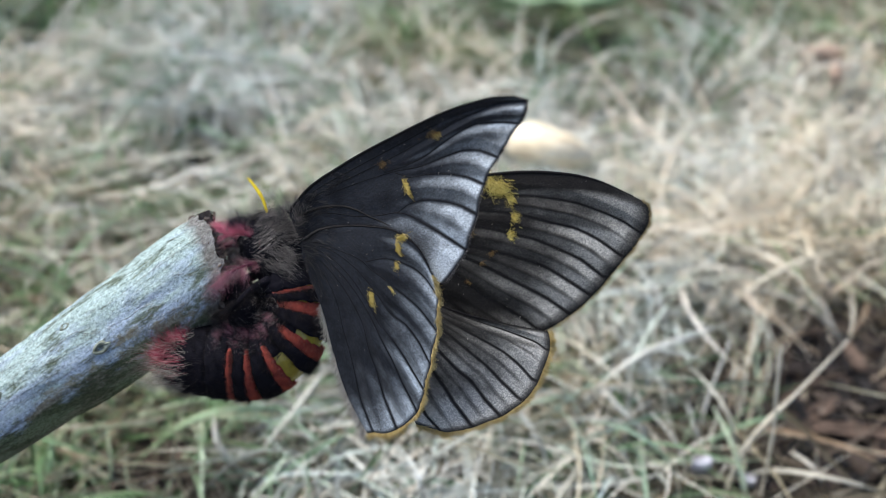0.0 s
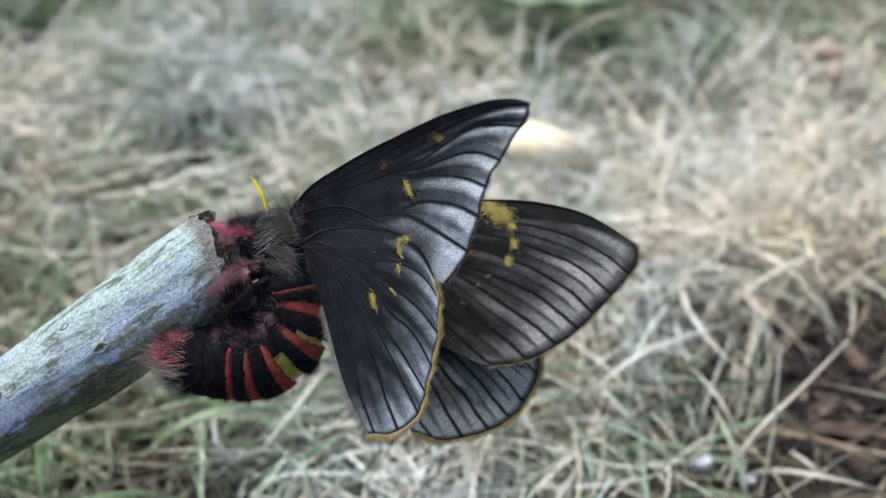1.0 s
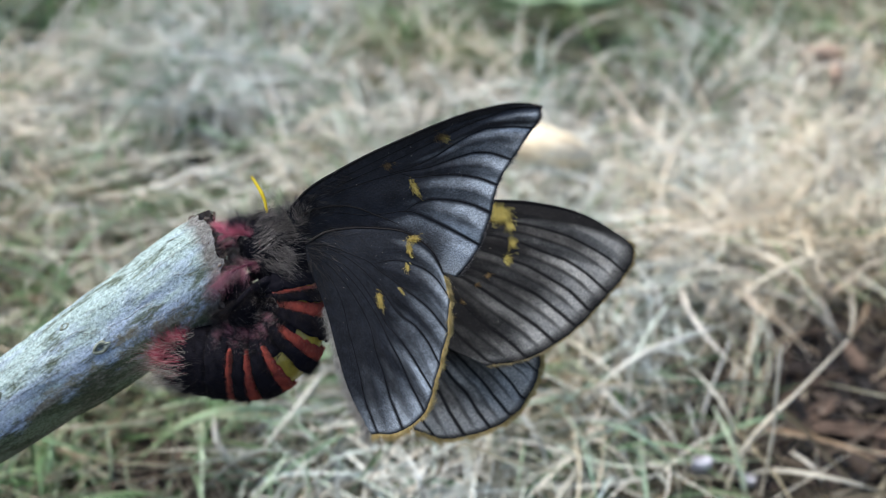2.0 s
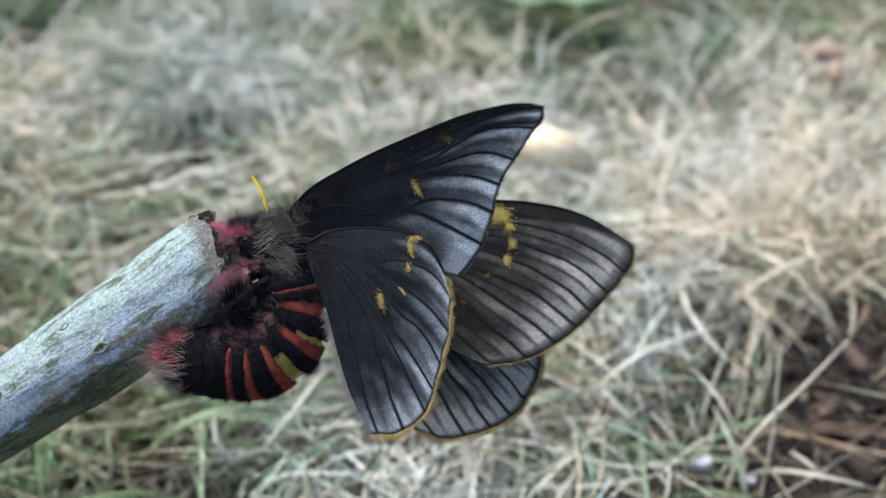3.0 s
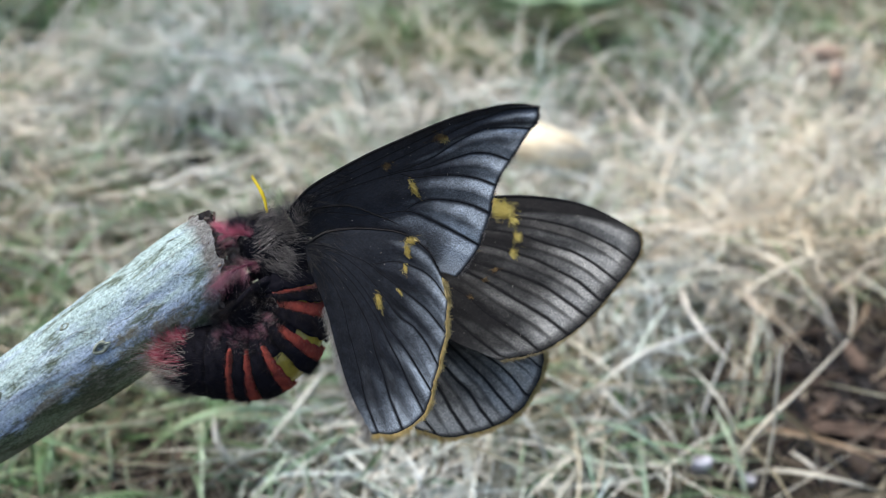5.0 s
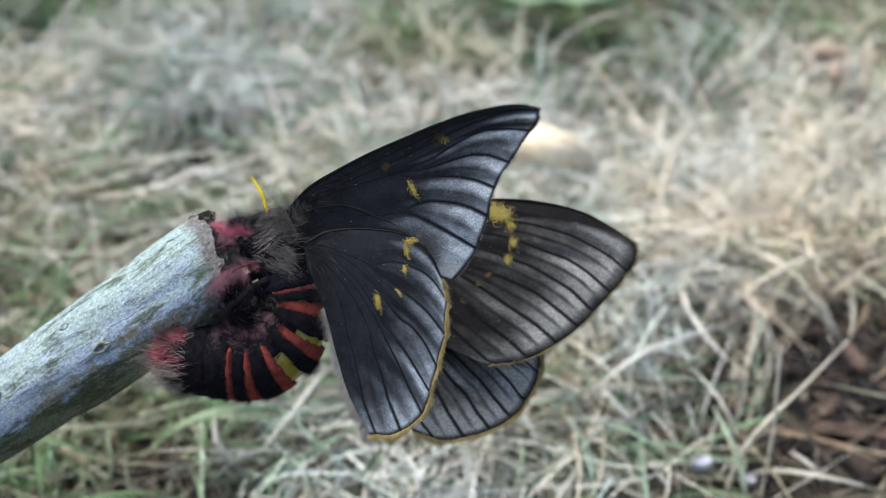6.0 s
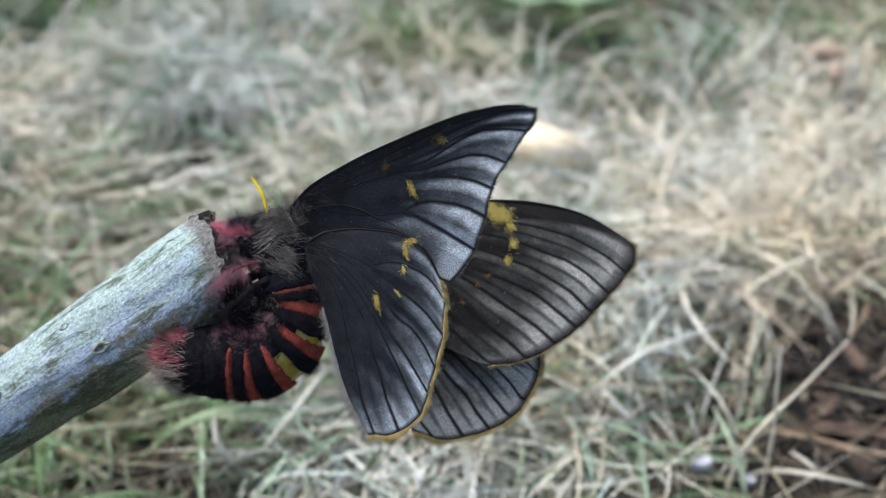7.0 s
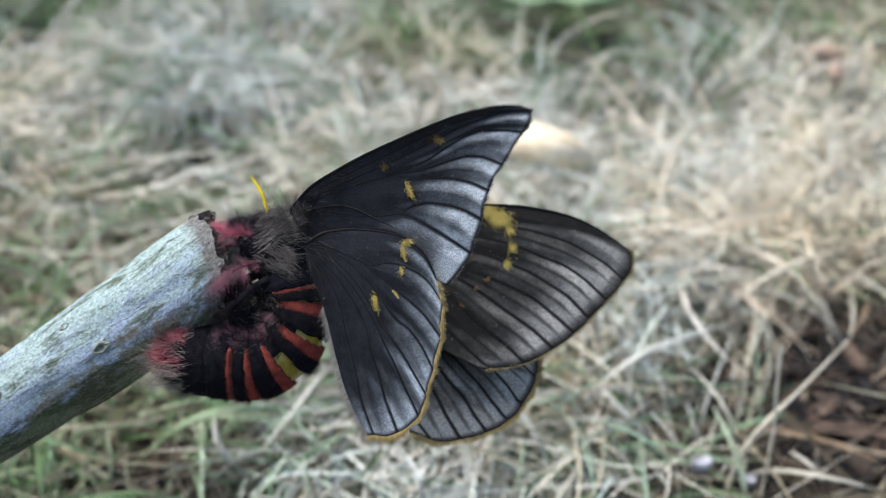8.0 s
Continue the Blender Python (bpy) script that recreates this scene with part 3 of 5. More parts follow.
def litter():
    # bark crumbs on the bare soil
    v, q, count = [], [], 0
    for cx, cy, r, a in BARE:
        for _ in range(int(190 * a * (r / 0.03) ** 2) + 6):
            px, py = rng.normal(cx, r * 0.6), rng.normal(cy, r * 0.6)
            ln, wd, th = rng.uniform(0.002, 0.011), rng.uniform(0.001, 0.0035), rng.uniform(0.0006, 0.0022)
            m = pose(px, py, rng.uniform(0.001, 0.006), rng.uniform(-25, 25), rng.uniform(-25, 25), rng.uniform(0, 360))
            c = [Vector((sx * ln * rng.uniform(0.2, 0.65), sy * wd * rng.uniform(0.2, 0.65), sz * th * 0.5)) for sz in (-1, 1) for sx, sy in ((-1, -1), (1, -1), (1, 1), (-1, 1))]
            v += [m @ p for p in c]
            q += [[count + i for i in f] for f in ((3, 2, 1, 0), (4, 5, 6, 7), (0, 1, 5, 4), (1, 2, 6, 5), (2, 3, 7, 6), (3, 0, 4, 7))]
            count += 8
    me = quick("bark_crumbs", v, q, BARKBIT)
    me.shade_flat()
    tagged(new("bark_crumbs", me), "brown bark crumbs and litter on bare soil", "bark litter", kind="stuff")


def leaf_mesh(name, length, width, curl, crinkle, thick, material, seed, point=1.0):
    nu, nv = 26, 15
    top, bot = [], []
    for i in range(nu):
        s = i / (nu - 1)
        w = width * 0.5 * (math.sin(math.pi * min(1, s * 0.97 + 0.015)) ** (0.7 * point))
        for j in range(nv):
            t = j / (nv - 1) * 2 - 1
            z = curl * t * t * width + crinkle * noise.noise((s * 3.1 + seed, t * 2.3, seed)) * length + 0.12 * curl * length * math.sin(s * 3)
            x = (s - 0.5) * length + 0.04 * length * noise.noise((t * 3, s * 5, seed + 4))
            y = t * w * (1 + 0.18 * noise.noise((s * 7, t, seed + 9)))
            top.append((x, y, z + thick / 2))
            bot.append((x, y, z - thick / 2))
    q = []
    n = nu * nv
    for i in range(nu - 1):
        for j in range(nv - 1):
            a = i * nv + j
            q.append((a, a + nv, a + nv + 1, a + 1))
            q.append((n + a, n + a + 1, n + a + nv + 1, n + a + nv))
    rim = [j for j in range(nv)] + [i * nv + nv - 1 for i in range(1, nu)] + [(nu - 1) * nv + j for j in range(nv - 2, -1, -1)] + [i * nv for i in range(nu - 2, 0, -1)]
    for k in range(len(rim)):
        a, b = rim[k], rim[(k + 1) % len(rim)]
        q.append((a, b, n + b, n + a))
    return quick(name, top + bot, q, material)


# root, bends and tip in millimetres, width in millimetres
PALE_STALKS = [([(70, 158, 2), (70, 161, 26), (69, 162, 36), (69, 165, 46)], 1.1), ([(62, 161, 3), (66, 164, 16), (70, 165, 24), (78, 171, 28), (96, 192, 24)], 1.4),
               ([(68, 168, 3), (65, 169, 16), (62, 173, 22), (58, 184, 22)], 1.4), ([(55, 161, 3), (53, 162, 14), (50, 164, 20), (46, 170, 22)], 1.2),
               ([(80, 218, 2), (74, 212, 12), (56, 193, 22), (41, 184, 24)], 1.2), ([(65, 167, 3), (72, 160, 14), (83, 156, 16), (98, 159, 8)], 1.2),
               ([(87, 161, 3), (82, 162, 12), (77, 166, 14)], 1.2), ([(86, 166, 2), (84, 168, 12)], 1.1), ([(78, 200, 2), (74, 196, 12), (67, 186, 15)], 1.1),
               ([(62, 169, 2), (59, 173, 9), (57, 182, 14)], 1.2), ([(60, 176, 3), (61, 180, 14), (68, 192, 24)], 1.0), ([(40, 168, 2), (42, 175, 16), (46, 201, 24)], 1.5),
               ([(26, 161, 4), (21, 162, 20), (16, 167, 26)], 1.4)]
MORE_STALKS = [([(32, 180, 16), (46, 181, 30), (75, 213, 12)], 1.1), ([(45, 183, 4), (43, 188, 20), (39, 196, 30)], 1.7),
               ([(-29, 165, 4), (-10, 151, 22), (8, 161, 26), (24, 190, 8)], 1.4), ([(-4, 150, 8), (-5, 149, 24), (-10, 162, 20)], 1.2),
               ([(68, 214, 10), (86, 213, 30), (127, 251, 10)], 1.2), ([(-42, 166, 3), (-48, 161, 18), (-50, 167, 24)], 1.3),
               ([(-40, 163, 3), (-45, 161, 14), (-49, 164, 18), (-52, 175, 14)], 1.3), ([(-58, 158, 3), (-44, 160, 18), (-34, 160, 20), (-24, 167, 6)], 1.3),
               ([(-48, 166, 3), (-37, 167, 18), (-30, 171, 26), (-26, 178, 28)], 1.3)]
GREEN_STALKS = [([(56, 161, 2), (47, 159, 20), (38, 161, 26), (32, 167, 22)], 1.6), ([(-74, 169, 3), (-57, 168, 20), (-44, 171, 22), (-30, 184, 8)], 1.8),
                ([(-76, 161, 3), (-72, 160, 16), (-73, 165, 22)], 1.5), ([(-97, 161, 3), (-86, 159, 14), (-86, 167, 20)], 1.6), ([(-88, 176, 3), (-80, 168, 18), (-66, 166, 22), (-58, 170, 16)], 1.5)]


def stalk(points, width, material, label):
    """One long folded blade through the given places."""
    path = spline(points, 26) * MM
    _, s, u = frames_along(path)
    k = np.linspace(0, 1, 26)
    tw = rng.uniform(-0.6, 0.6) + rng.normal(0, 0.6) * k
    side = s * np.cos(tw)[:, None] + u * np.sin(tw)[:, None]
    up = u * np.cos(tw)[:, None] - s * np.sin(tw)[:, None]
    w = (width * 0.46 * MM * np.minimum(1, 0.6 + 1.5 * k) * (1 - k ** 4) ** 0.7 + 0.00006)[:, None]
    rows = [path + side * w + up * w * 0.35, path + up * 0.00012, path - side * w + up * w * 0.35, path - up * 0.00025]
    v = np.stack(rows, 1).reshape(-1, 3)
    i, j = np.meshgrid(np.arange(25), np.arange(4), indexing="ij")
    a, c = i * 4 + j, i * 4 + (j + 1) % 4
    me = quick("grass_stalk", v, np.stack([a, c, c + 4, a + 4], -1).reshape(-1, 4), material)
    me.attributes.new("tone", "FLOAT", "POINT").data.foreach_set("value", np.full(len(v), rng.uniform(0.62, 0.98), np.float32))
    tagged(new("grass_stalk", me), label, "grass", "stray grass stalks")


def stalks():
    for p, w in PALE_STALKS + MORE_STALKS:
        stalk(p, w, STRAW, "bleached dry grass stalk arching over the turf")
    for p, w in GREEN_STALKS:
        stalk(p, w, GREEN, "pale green grass blade arching over the turf")


def leaves():
    bm = bmesh.new()
    ring = [(-14, 5.0), (-7, 7.0), (4, 4.6), (14, -0.5), (10, -3.4), (0, -4.2), (-13, -4.6)]
    top = [bm.verts.new((x * MM, y * MM, (2.5 + 0.06 * x) * MM)) for x, y in ring]
    low = [bm.verts.new((x * 0.85 * MM, y * 0.85 * MM, -3.5 * MM)) for x, y in ring]
    bm.faces.new(top)
    bm.faces.new(low[::-1])
    for i in range(7):
        bm.faces.new((top[i - 1], low[i - 1], low[i], top[i]))
    bmesh.ops.bevel(bm, geom=bm.edges[:], offset=0.0007, segments=2, affect="EDGES")
    ob = part("wood_chip", bm, CREAM, None)
    ob.matrix_world = pose(0.0315, 0.2665, 0.0322, 38, 2, -16)
    tagged(ob, "cream coloured split wood chip lying on dry grass", "wood chip")
    ob = new("green_leaf", leaf_mesh("green_leaf", 0.055, 0.028, 0.25, 0.05, 0.0006, LEAF_GREEN, 7.0))
    ob.matrix_world = pose(0.0385, 0.375, 0.030, 8, 4, 4)
    tagged(ob, "pale green broad leaf over the grass", "leaf")
    for x, y, z, rx, ry, rz, ln, wd, sd in ((0.128, 0.334, 0.025, 40, 25, 150, 0.017, 0.014, 1.0), (0.132, 0.321, 0.024, 30, 15, 50, 0.021, 0.014, 5.0)):
        ob = new("dead_leaf", leaf_mesh("dead_leaf", ln, wd, 0.35, 0.34, 0.0005, LEAF_BROWN, sd))
        ob.matrix_world = pose(x, y, z, rx, ry, rz)
        tagged(ob, "crumpled reddish brown dead leaf caught in dry grass", "leaf", "dead leaves")
    for x, y, z, rz, ln, wd, sd in ((0.090, 0.186, 0.005, 25, 0.017, 0.0034, 3.0), (0.096, 0.179, 0.006, -14, 0.020, 0.0034, 6.0), (0.100, 0.171, 0.005, 60, 0.012, 0.0035, 9.0), (0.105, 0.205, 0.006, 100, 0.010, 0.0035, 2.5),
                                    (0.081, 0.176, 0.004, -20, 0.016, 0.0035, 4.4), (-0.067, 0.169, 0.005, 5, 0.018, 0.0045, 7.0), (-0.060, 0.172, 0.005, -25, 0.014, 0.004, 8.2)):
        ob = new("bark_strip", leaf_mesh("bark_strip", ln, wd, 0.25, 0.05, 0.0010, BARK_STRIP, sd, 0.35))
        ob.matrix_world = pose(x, y, z, 6, -5, rz)
        tagged(ob, "reddish brown strip of bark lying on bare soil", "bark", "bark strips")
    ob = new("pebble", leaf_mesh("pebble", 0.003, 0.0022, -0.1, 0.05, 0.002, PEBBLE, 5.0, 0.4))
    ob.matrix_world = pose(0.068, 0.162, 0.009, 0, 0, -15)
    tagged(ob, "tiny lilac grey pebble on bare soil", "pebble")
    ob = new("pebble", leaf_mesh("pebble", 0.0046, 0.0024, -0.1, 0.05, 0.003, PEBBLE, 2.0, 0.4))
    ob.matrix_world = pose(0.057, 0.163, 0.013, 0, 0, 10)
    tagged(ob, "small pale grey pebble on bare soil", "pebble")


# ---- the branch ----
SPECIMEN = pose(0, 0.12993, 0.09560, 54, 0, 0)      # plane through the moth facing the camera: x right, y up, z towards it


def branch():
    thing = new("branch")
    tip = SPECIMEN @ Vector((-32.4 * MM, -1.4 * MM, -3.5 * MM))
    thing.matrix_world = Matrix.Translation(tip)
    m3 = np.array(SPECIMEN.to_3x3())
    way = m3 @ np.array([-0.842, -0.540, -0.06])
    way /= np.linalg.norm(way)
    ln = (tip.z + 0.015) / -way[2]
    k = np.linspace(0, 1, 240) ** 1.4
    sag = m3 @ np.array([0.12, -0.2, 0.0])
    path = way[None] * (ln * k)[:, None] + np.outer(0.018 * np.sin(k * 3.1) * k, sag)
    rad = 6.7 * MM + 1.5 * MM * np.exp(-(k * ln / 0.030) ** 2)
    sides = 96
    wob = np.zeros((240, sides))
    for i in range(240):
        for j in range(sides):
            a = 2 * math.pi * j / sides
            p = (math.cos(a) * 1.5, math.sin(a) * 1.5, k[i] * ln * 90)
            wob[i, j] = 1 + 0.07 * noise.noise(p) + 0.030 * noise.noise((p[0] * 3, p[1] * 3, p[2] * 1.5)) + 0.014 * noise.noise((p[0] * 9, p[1] * 9, p[2] * 3.5))
    v, q = tube(path, rad, sides, wob)
    # oblique ragged break: cut back towards the underside
    low = m3 @ np.array([0.53, -0.85, 0.0])
    for i in range(40):
        for j in range(sides):
            a = 2 * math.pi * j / sides
            h = float((v[i * sides + j] - path[i]) @ low) / 0.0082
            cut = np.interp(h, [-1, -0.55, 0.0, 0.5, 1], [0.0, -0.0010, -0.0004, 0.0022, 0.0062])
            shift = cut + 0.0013 * noise.noise((math.cos(a) * 2.6, math.sin(a) * 2.6, 5)) + 0.0009 * noise.noise((math.cos(a) * 6, math.sin(a) * 6, 8)) + 0.0006 * noise.noise((math.cos(a) * 15, math.sin(a) * 15, 2))
            v[i * sides + j] += way * shift * (1 - i / 40) ** 0.8
    me = quick("bark", v, q, BARK)
    ang = np.linspace(0, 2 * np.pi, sides, endpoint=False)
    grain = np.stack([np.broadcast_to(np.cos(ang) * 7, (240, sides)), np.broadcast_to(np.sin(ang) * 7, (240, sides)), np.broadcast_to((k * ln * 1000)[:, None], (240, sides))], -1)
    me.attributes.new("grain", "FLOAT_VECTOR", "POINT").data.foreach_set("vector", grain.astype(np.float32).ravel())
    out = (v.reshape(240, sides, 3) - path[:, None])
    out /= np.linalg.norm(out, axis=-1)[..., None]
    # How far each face looks up; steers lichen and the painted top-to-bottom shading.
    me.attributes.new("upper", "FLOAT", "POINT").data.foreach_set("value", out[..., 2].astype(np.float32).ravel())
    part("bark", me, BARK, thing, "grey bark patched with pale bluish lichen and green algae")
    # broken end face with splinters
    ring = v[:sides]
    cen = ring.mean(0)
    fv, fq = [], []
    lev = 14
    for r in range(lev):
        f = 1 - r / lev
        for j in range(sides):
            p = cen + (ring[j] - cen) * f
            d = 0.0016 * noise.noise(tuple(p * 900)) + 0.0011 * noise.noise(tuple(p * 2400)) - 0.0016 * (1 - f)
            fv.append(p + way * (-d * min(1, r * 0.5)) + way * 0.0004 * min(1, r))
    for r in range(lev - 1):
        for j in range(sides):
            a, b = r * sides + j, r * sides + (j + 1) % sides
            fq.append((a, b, b + sides, a + sides))
    part("broken_end", quick("broken_end", fv, fq, TORN), TORN, thing, "dark rough broken end")
    shapes = []
    for s in range(4):
        bm = bmesh.new()
        bmesh.ops.create_icosphere(bm, subdivisions=2, radius=1)
        for w in bm.verts:
            w.co = Vector((w.co.x * 1.0, w.co.y * 0.7, w.co.z * 0.5)) * (1 + 0.5 * noise.noise(w.co * 1.4 + Vector((s * 5.0, 0, 0))))
        me = bpy.data.meshes.new("bark_chip")
        bm.to_mesh(me)
        bm.free()
        me.materials.append((KNOT, TORN, BARECHIP, TORN)[s])
        shapes.append(me)
    for c in range(40):
        j = int(rng.integers(0, sides))
        p = cen + (ring[j] - cen) * rng.uniform(0.80, 1.03) + way * rng.uniform(-0.0008, 0.0016)
        ob = part("bark_chip", shapes[c % 4], None, thing)
        size = rng.uniform(0.00025, 0.00065)
        ob.matrix_basis = Matrix.Translation(p) @ Euler(rng.uniform(0, 6.28, 3)).to_matrix().to_4x4() @ Matrix.Diagonal((size, size, size, 1))
    n = 60
    idx = rng.integers(0, sides, n)
    fr = rng.uniform(0.55, 1.0, n)
    roots = cen + (ring[idx] - cen) * fr[:, None] + way * 0.0012
    part("splinter_fringe", strands("splinter_fringe", roots, -way[None] + rng.normal(0, 0.35, (n, 3)), rng.uniform(0.0006, 0.0018, n), rng.uniform(0.0002, 0.0004, n), TORN, 0.2, 3, 5), TORN, thing)
    # bud scars: low eye-shaped swellings with a sunken middle
    for s, across, half, wide, seed in ((0.0217, -1.2, 0.0020, 0.0011, 1.0), (0.0257, 4.6, 0.0011, 0.0008, 4.0), (0.0400, 1.5, 0.0015, 0.0008, 7.0)):
        i = int(np.argmin(abs(k * ln - s)))
        up = across * MM / rad[i]
        out = m3 @ (np.array([-0.54, 0.842, 0.0]) * up + np.array([0, 0, 1.0]) * math.sqrt(1 - up * up))
        out -= way * (out @ way)
        out /= np.linalg.norm(out)
        side = np.cross(way, out)
        c = path[i] + out * rad[i] * 0.985
        pv, pq = [], []
        for r in range(9):
            f = r / 8
            for j in range(28):
                a = 2 * math.pi * j / 28
                g = 1 + 0.30 * noise.noise((math.cos(a) * 1.3, math.sin(a) * 1.3, seed))
                lift = 0.0003 * math.exp(-((f - 0.62) / 0.22) ** 2) - 0.00045 * f ** 6 + 0.00018 * noise.noise((math.cos(a) * f * 4, math.sin(a) * f * 4, seed))
                pv.append(c + way * (math.cos(a) * half * f * g) + side * (math.sin(a) * wide * f * g * (1 - 0.35 * abs(math.cos(a)) ** 3)) + out * (lift - 0.5 * (math.sin(a) * wide * f) ** 2 / rad[i]))
        for r in range(8):
            for j in range(28):
                a, d = r * 28 + j, r * 28 + (j + 1) % 28
                pq.append((a, a + 28, d + 28, d))
        part("bud_scar", quick("bud_scar", pv, pq, KNOT), KNOT, thing)
    tagged(thing, "lichen-covered grey branch stub with a broken end, stuck in turf", "branch")


# ---- the moth ----
FOOT = np.array([-32.5, -2.0, 3.0])                 # its base: where the legs hold the branch, millimetres in the specimen plane


def mm(points):
    return (np.asarray(points, float) - FOOT) * MM


def grid_wing(w, nu=150, nv=110):
    """Wing surface between its leading edge, outer margin and inner edge."""
    c0, c1, o = spline(w["costa"], nv), spline(w["inner"], nv), spline(w["outer"], nu)
    u, v = np.linspace(0, 1, nu)[:, None, None], np.linspace(0, 1, nv)[None, :, None]
    b = (1 - u) * c0[0] + u * c1[0]
    p = (1 - u) * c0[None] + u * c1[None] + (1 - v) * b + v * o[:, None] - ((1 - u) * (1 - v) * c0[0] + u * (1 - v) * c1[0] + (1 - u) * v * c0[-1] + u * v * c1[-1])
    return p


def vein_u(w, v):
    """Where each vein crosses the height v of the wing."""
    out = []
    for pts in w["veins"]:
        pts = np.array(pts)
        out.append(np.interp(v, pts[:, 1], pts[:, 0], left=pts[0, 0]))
    return np.sort(np.array(out), axis=0)


def wing(name, w, parent, material, front, label):
    p = grid_wing(w)
    nu, nv = p.shape[:2]
    uu, vv = np.meshgrid(np.linspace(0, 1, nu), np.linspace(0, 1, nv), indexing="ij")
    vs = vein_u(w, np.linspace(0, 1, nv))
    gap = np.min(np.abs(uu[None] - vs[:, None, :]), axis=0)
    size = np.linalg.norm(w["outer"][0] - np.array(w["outer"][-1]))
    dist = gap * size * np.maximum(vv, 0.15)
    # pleats between the veins and a soft overall camber
    z = front * (0.34 * np.minimum(dist, 1.6) * np.clip((vv - 0.35) / 0.45, 0, 1)) + w["camber"] * np.sin(np.pi * np.clip(vv, 0, 1)) * 1.2 * (1 - (2 * uu - 1) ** 2) + w["lift"] * vv ** 3
    ripple = np.array([[noise.noise((uu[i, j] * 5, vv[i, j] * 3, w["seed"])) for j in range(nv)] for i in range(nu)])
    z = z + 0.35 * ripple * vv
    pts = np.dstack([p, z])
    smear = np.array([[noise.noise((uu[i, j] * 16, vv[i, j] * 2.2, w["seed"] + 3)) for j in range(nv)] for i in range(nu)])
    blot = np.array([[noise.noise((uu[i, j] * 5.5, vv[i, j] * 4.5, w["seed"] + 7)) for j in range(nv)] for i in range(nu)])
    start = np.interp(uu, *w["start"])
    thin = np.clip((vv - start + 0.26 * smear) / w["fade"], 0, 1) * np.clip((dist - 0.06) / w["halo"], 0, 1)
    thin *= np.clip(1 - w["cloud"] * np.clip(blot * 1.6 + 0.25, 0, 1) * np.clip((1.0 - vv) / 0.25, 0, 1), 0, 1)
    thin *= np.clip((1 - vv) / w["rim"], 0.12, 1) * np.clip((uu - w["edge"]) / 0.05, 0, 1)
    # dark smears down the middle of each cell
    mids = (vs[1:] + vs[:-1]) / 2
    off = np.min(np.abs(uu[None] - mids[:, None, :]), axis=0) * size * np.maximum(vv, 0.15)
    smudge = np.array([[noise.noise((uu[i, j] * 9, vv[i, j] * 3.0, w["seed"] + 13)) for j in range(nv)] for i in range(nu)])
    thin *= 1 - w["streak"] * np.exp(-(off / w["smear"]) ** 2) * np.clip((vv - 0.45) / 0.15, 0, 1) * np.clip((1.0 - vv) / 0.10, 0, 1) * np.clip(0.8 + 0.7 * smudge, 0, 1)
    # a closed thin sheet: front and back
    half = 0.05
    v = np.concatenate([(pts + [0, 0, half]).reshape(-1, 3), (pts - [0, 0, half]).reshape(-1, 3)]) * MM
    i, j = np.meshgrid(np.arange(nu - 1), np.arange(nv - 1), indexing="ij")
    a = (i * nv + j).ravel()
    n = nu * nv
    q = np.concatenate([np.stack([a, a + nv, a + nv + 1, a + 1], -1), n + np.stack([a, a + 1, a + nv + 1, a + nv], -1)])
    rim = np.concatenate([np.arange(nv), np.arange(1, nu) * nv + nv - 1, (nu - 1) * nv + np.arange(nv - 2, -1, -1), np.arange(nu - 2, 0, -1) * nv])
    nxt = np.roll(rim, -1)
    q = np.concatenate([q, np.stack([rim, nxt, n + nxt, n + rim], -1)])
    me = quick(name, v, q, material)
    me.attributes.new("thin", "FLOAT", "POINT").data.foreach_set("value", np.concatenate([thin.ravel()] * 2).astype(np.float32))
    ob = part(name, me, material, parent, label)

    def on(u, v):
        return pts[np.clip(np.rint(np.asarray(u) * (nu - 1)).astype(int), 0, nu - 1), np.clip(np.rint(np.asarray(v) * (nv - 1)).astype(int), 0, nv - 1)]

    def smooth_on(u, v):
        fu, fv = np.clip(u, 0, 1) * (nu - 1), np.clip(v, 0, 1) * (nv - 1)
        i0, j0 = np.minimum(fu.astype(int), nu - 2), np.minimum(fv.astype(int), nv - 2)
        a, b = (fu - i0)[:, None], (fv - j0)[:, None]
        return (pts[i0, j0] * (1 - a) * (1 - b) + pts[i0 + 1, j0] * a * (1 - b) + pts[i0, j0 + 1] * (1 - a) * b + pts[i0 + 1, j0 + 1] * a * b)

    for uv in w["veins"]:
        c = spline(uv, 40)
        path = smooth_on(c[:, 0], c[:, 1])
        path[:, 2] += front * 0.03
        tv, tq = tube(path * MM, np.linspace(0.85, 1.0, 40) * w["vein"] * MM, 6)
        part("vein", quick("vein", tv, tq, VEIN), VEIN, ob)
    # thick leading rib
    c = np.linspace(0.0, 0.97, 40)
    path = smooth_on(np.full(40, 0.004), c)
    tv, tq = tube(path * MM, np.interp(c, [0, 0.7, 1], [0.32, 0.22, 0.10]) * w["rib"] * MM, 8)
    part("leading_rib", quick("leading_rib", tv, tq, VEIN), VEIN, ob)
    # raised folds near the root
    for uv in w["ridges"]:
        c = spline(uv, 30)
        path = smooth_on(c[:, 0], c[:, 1])
        tv, tq = tube(path * MM, np.linspace(0.26, 0.05, 30) * MM, 8)
        part("fold", quick("fold", tv, tq, RIB), RIB, ob)
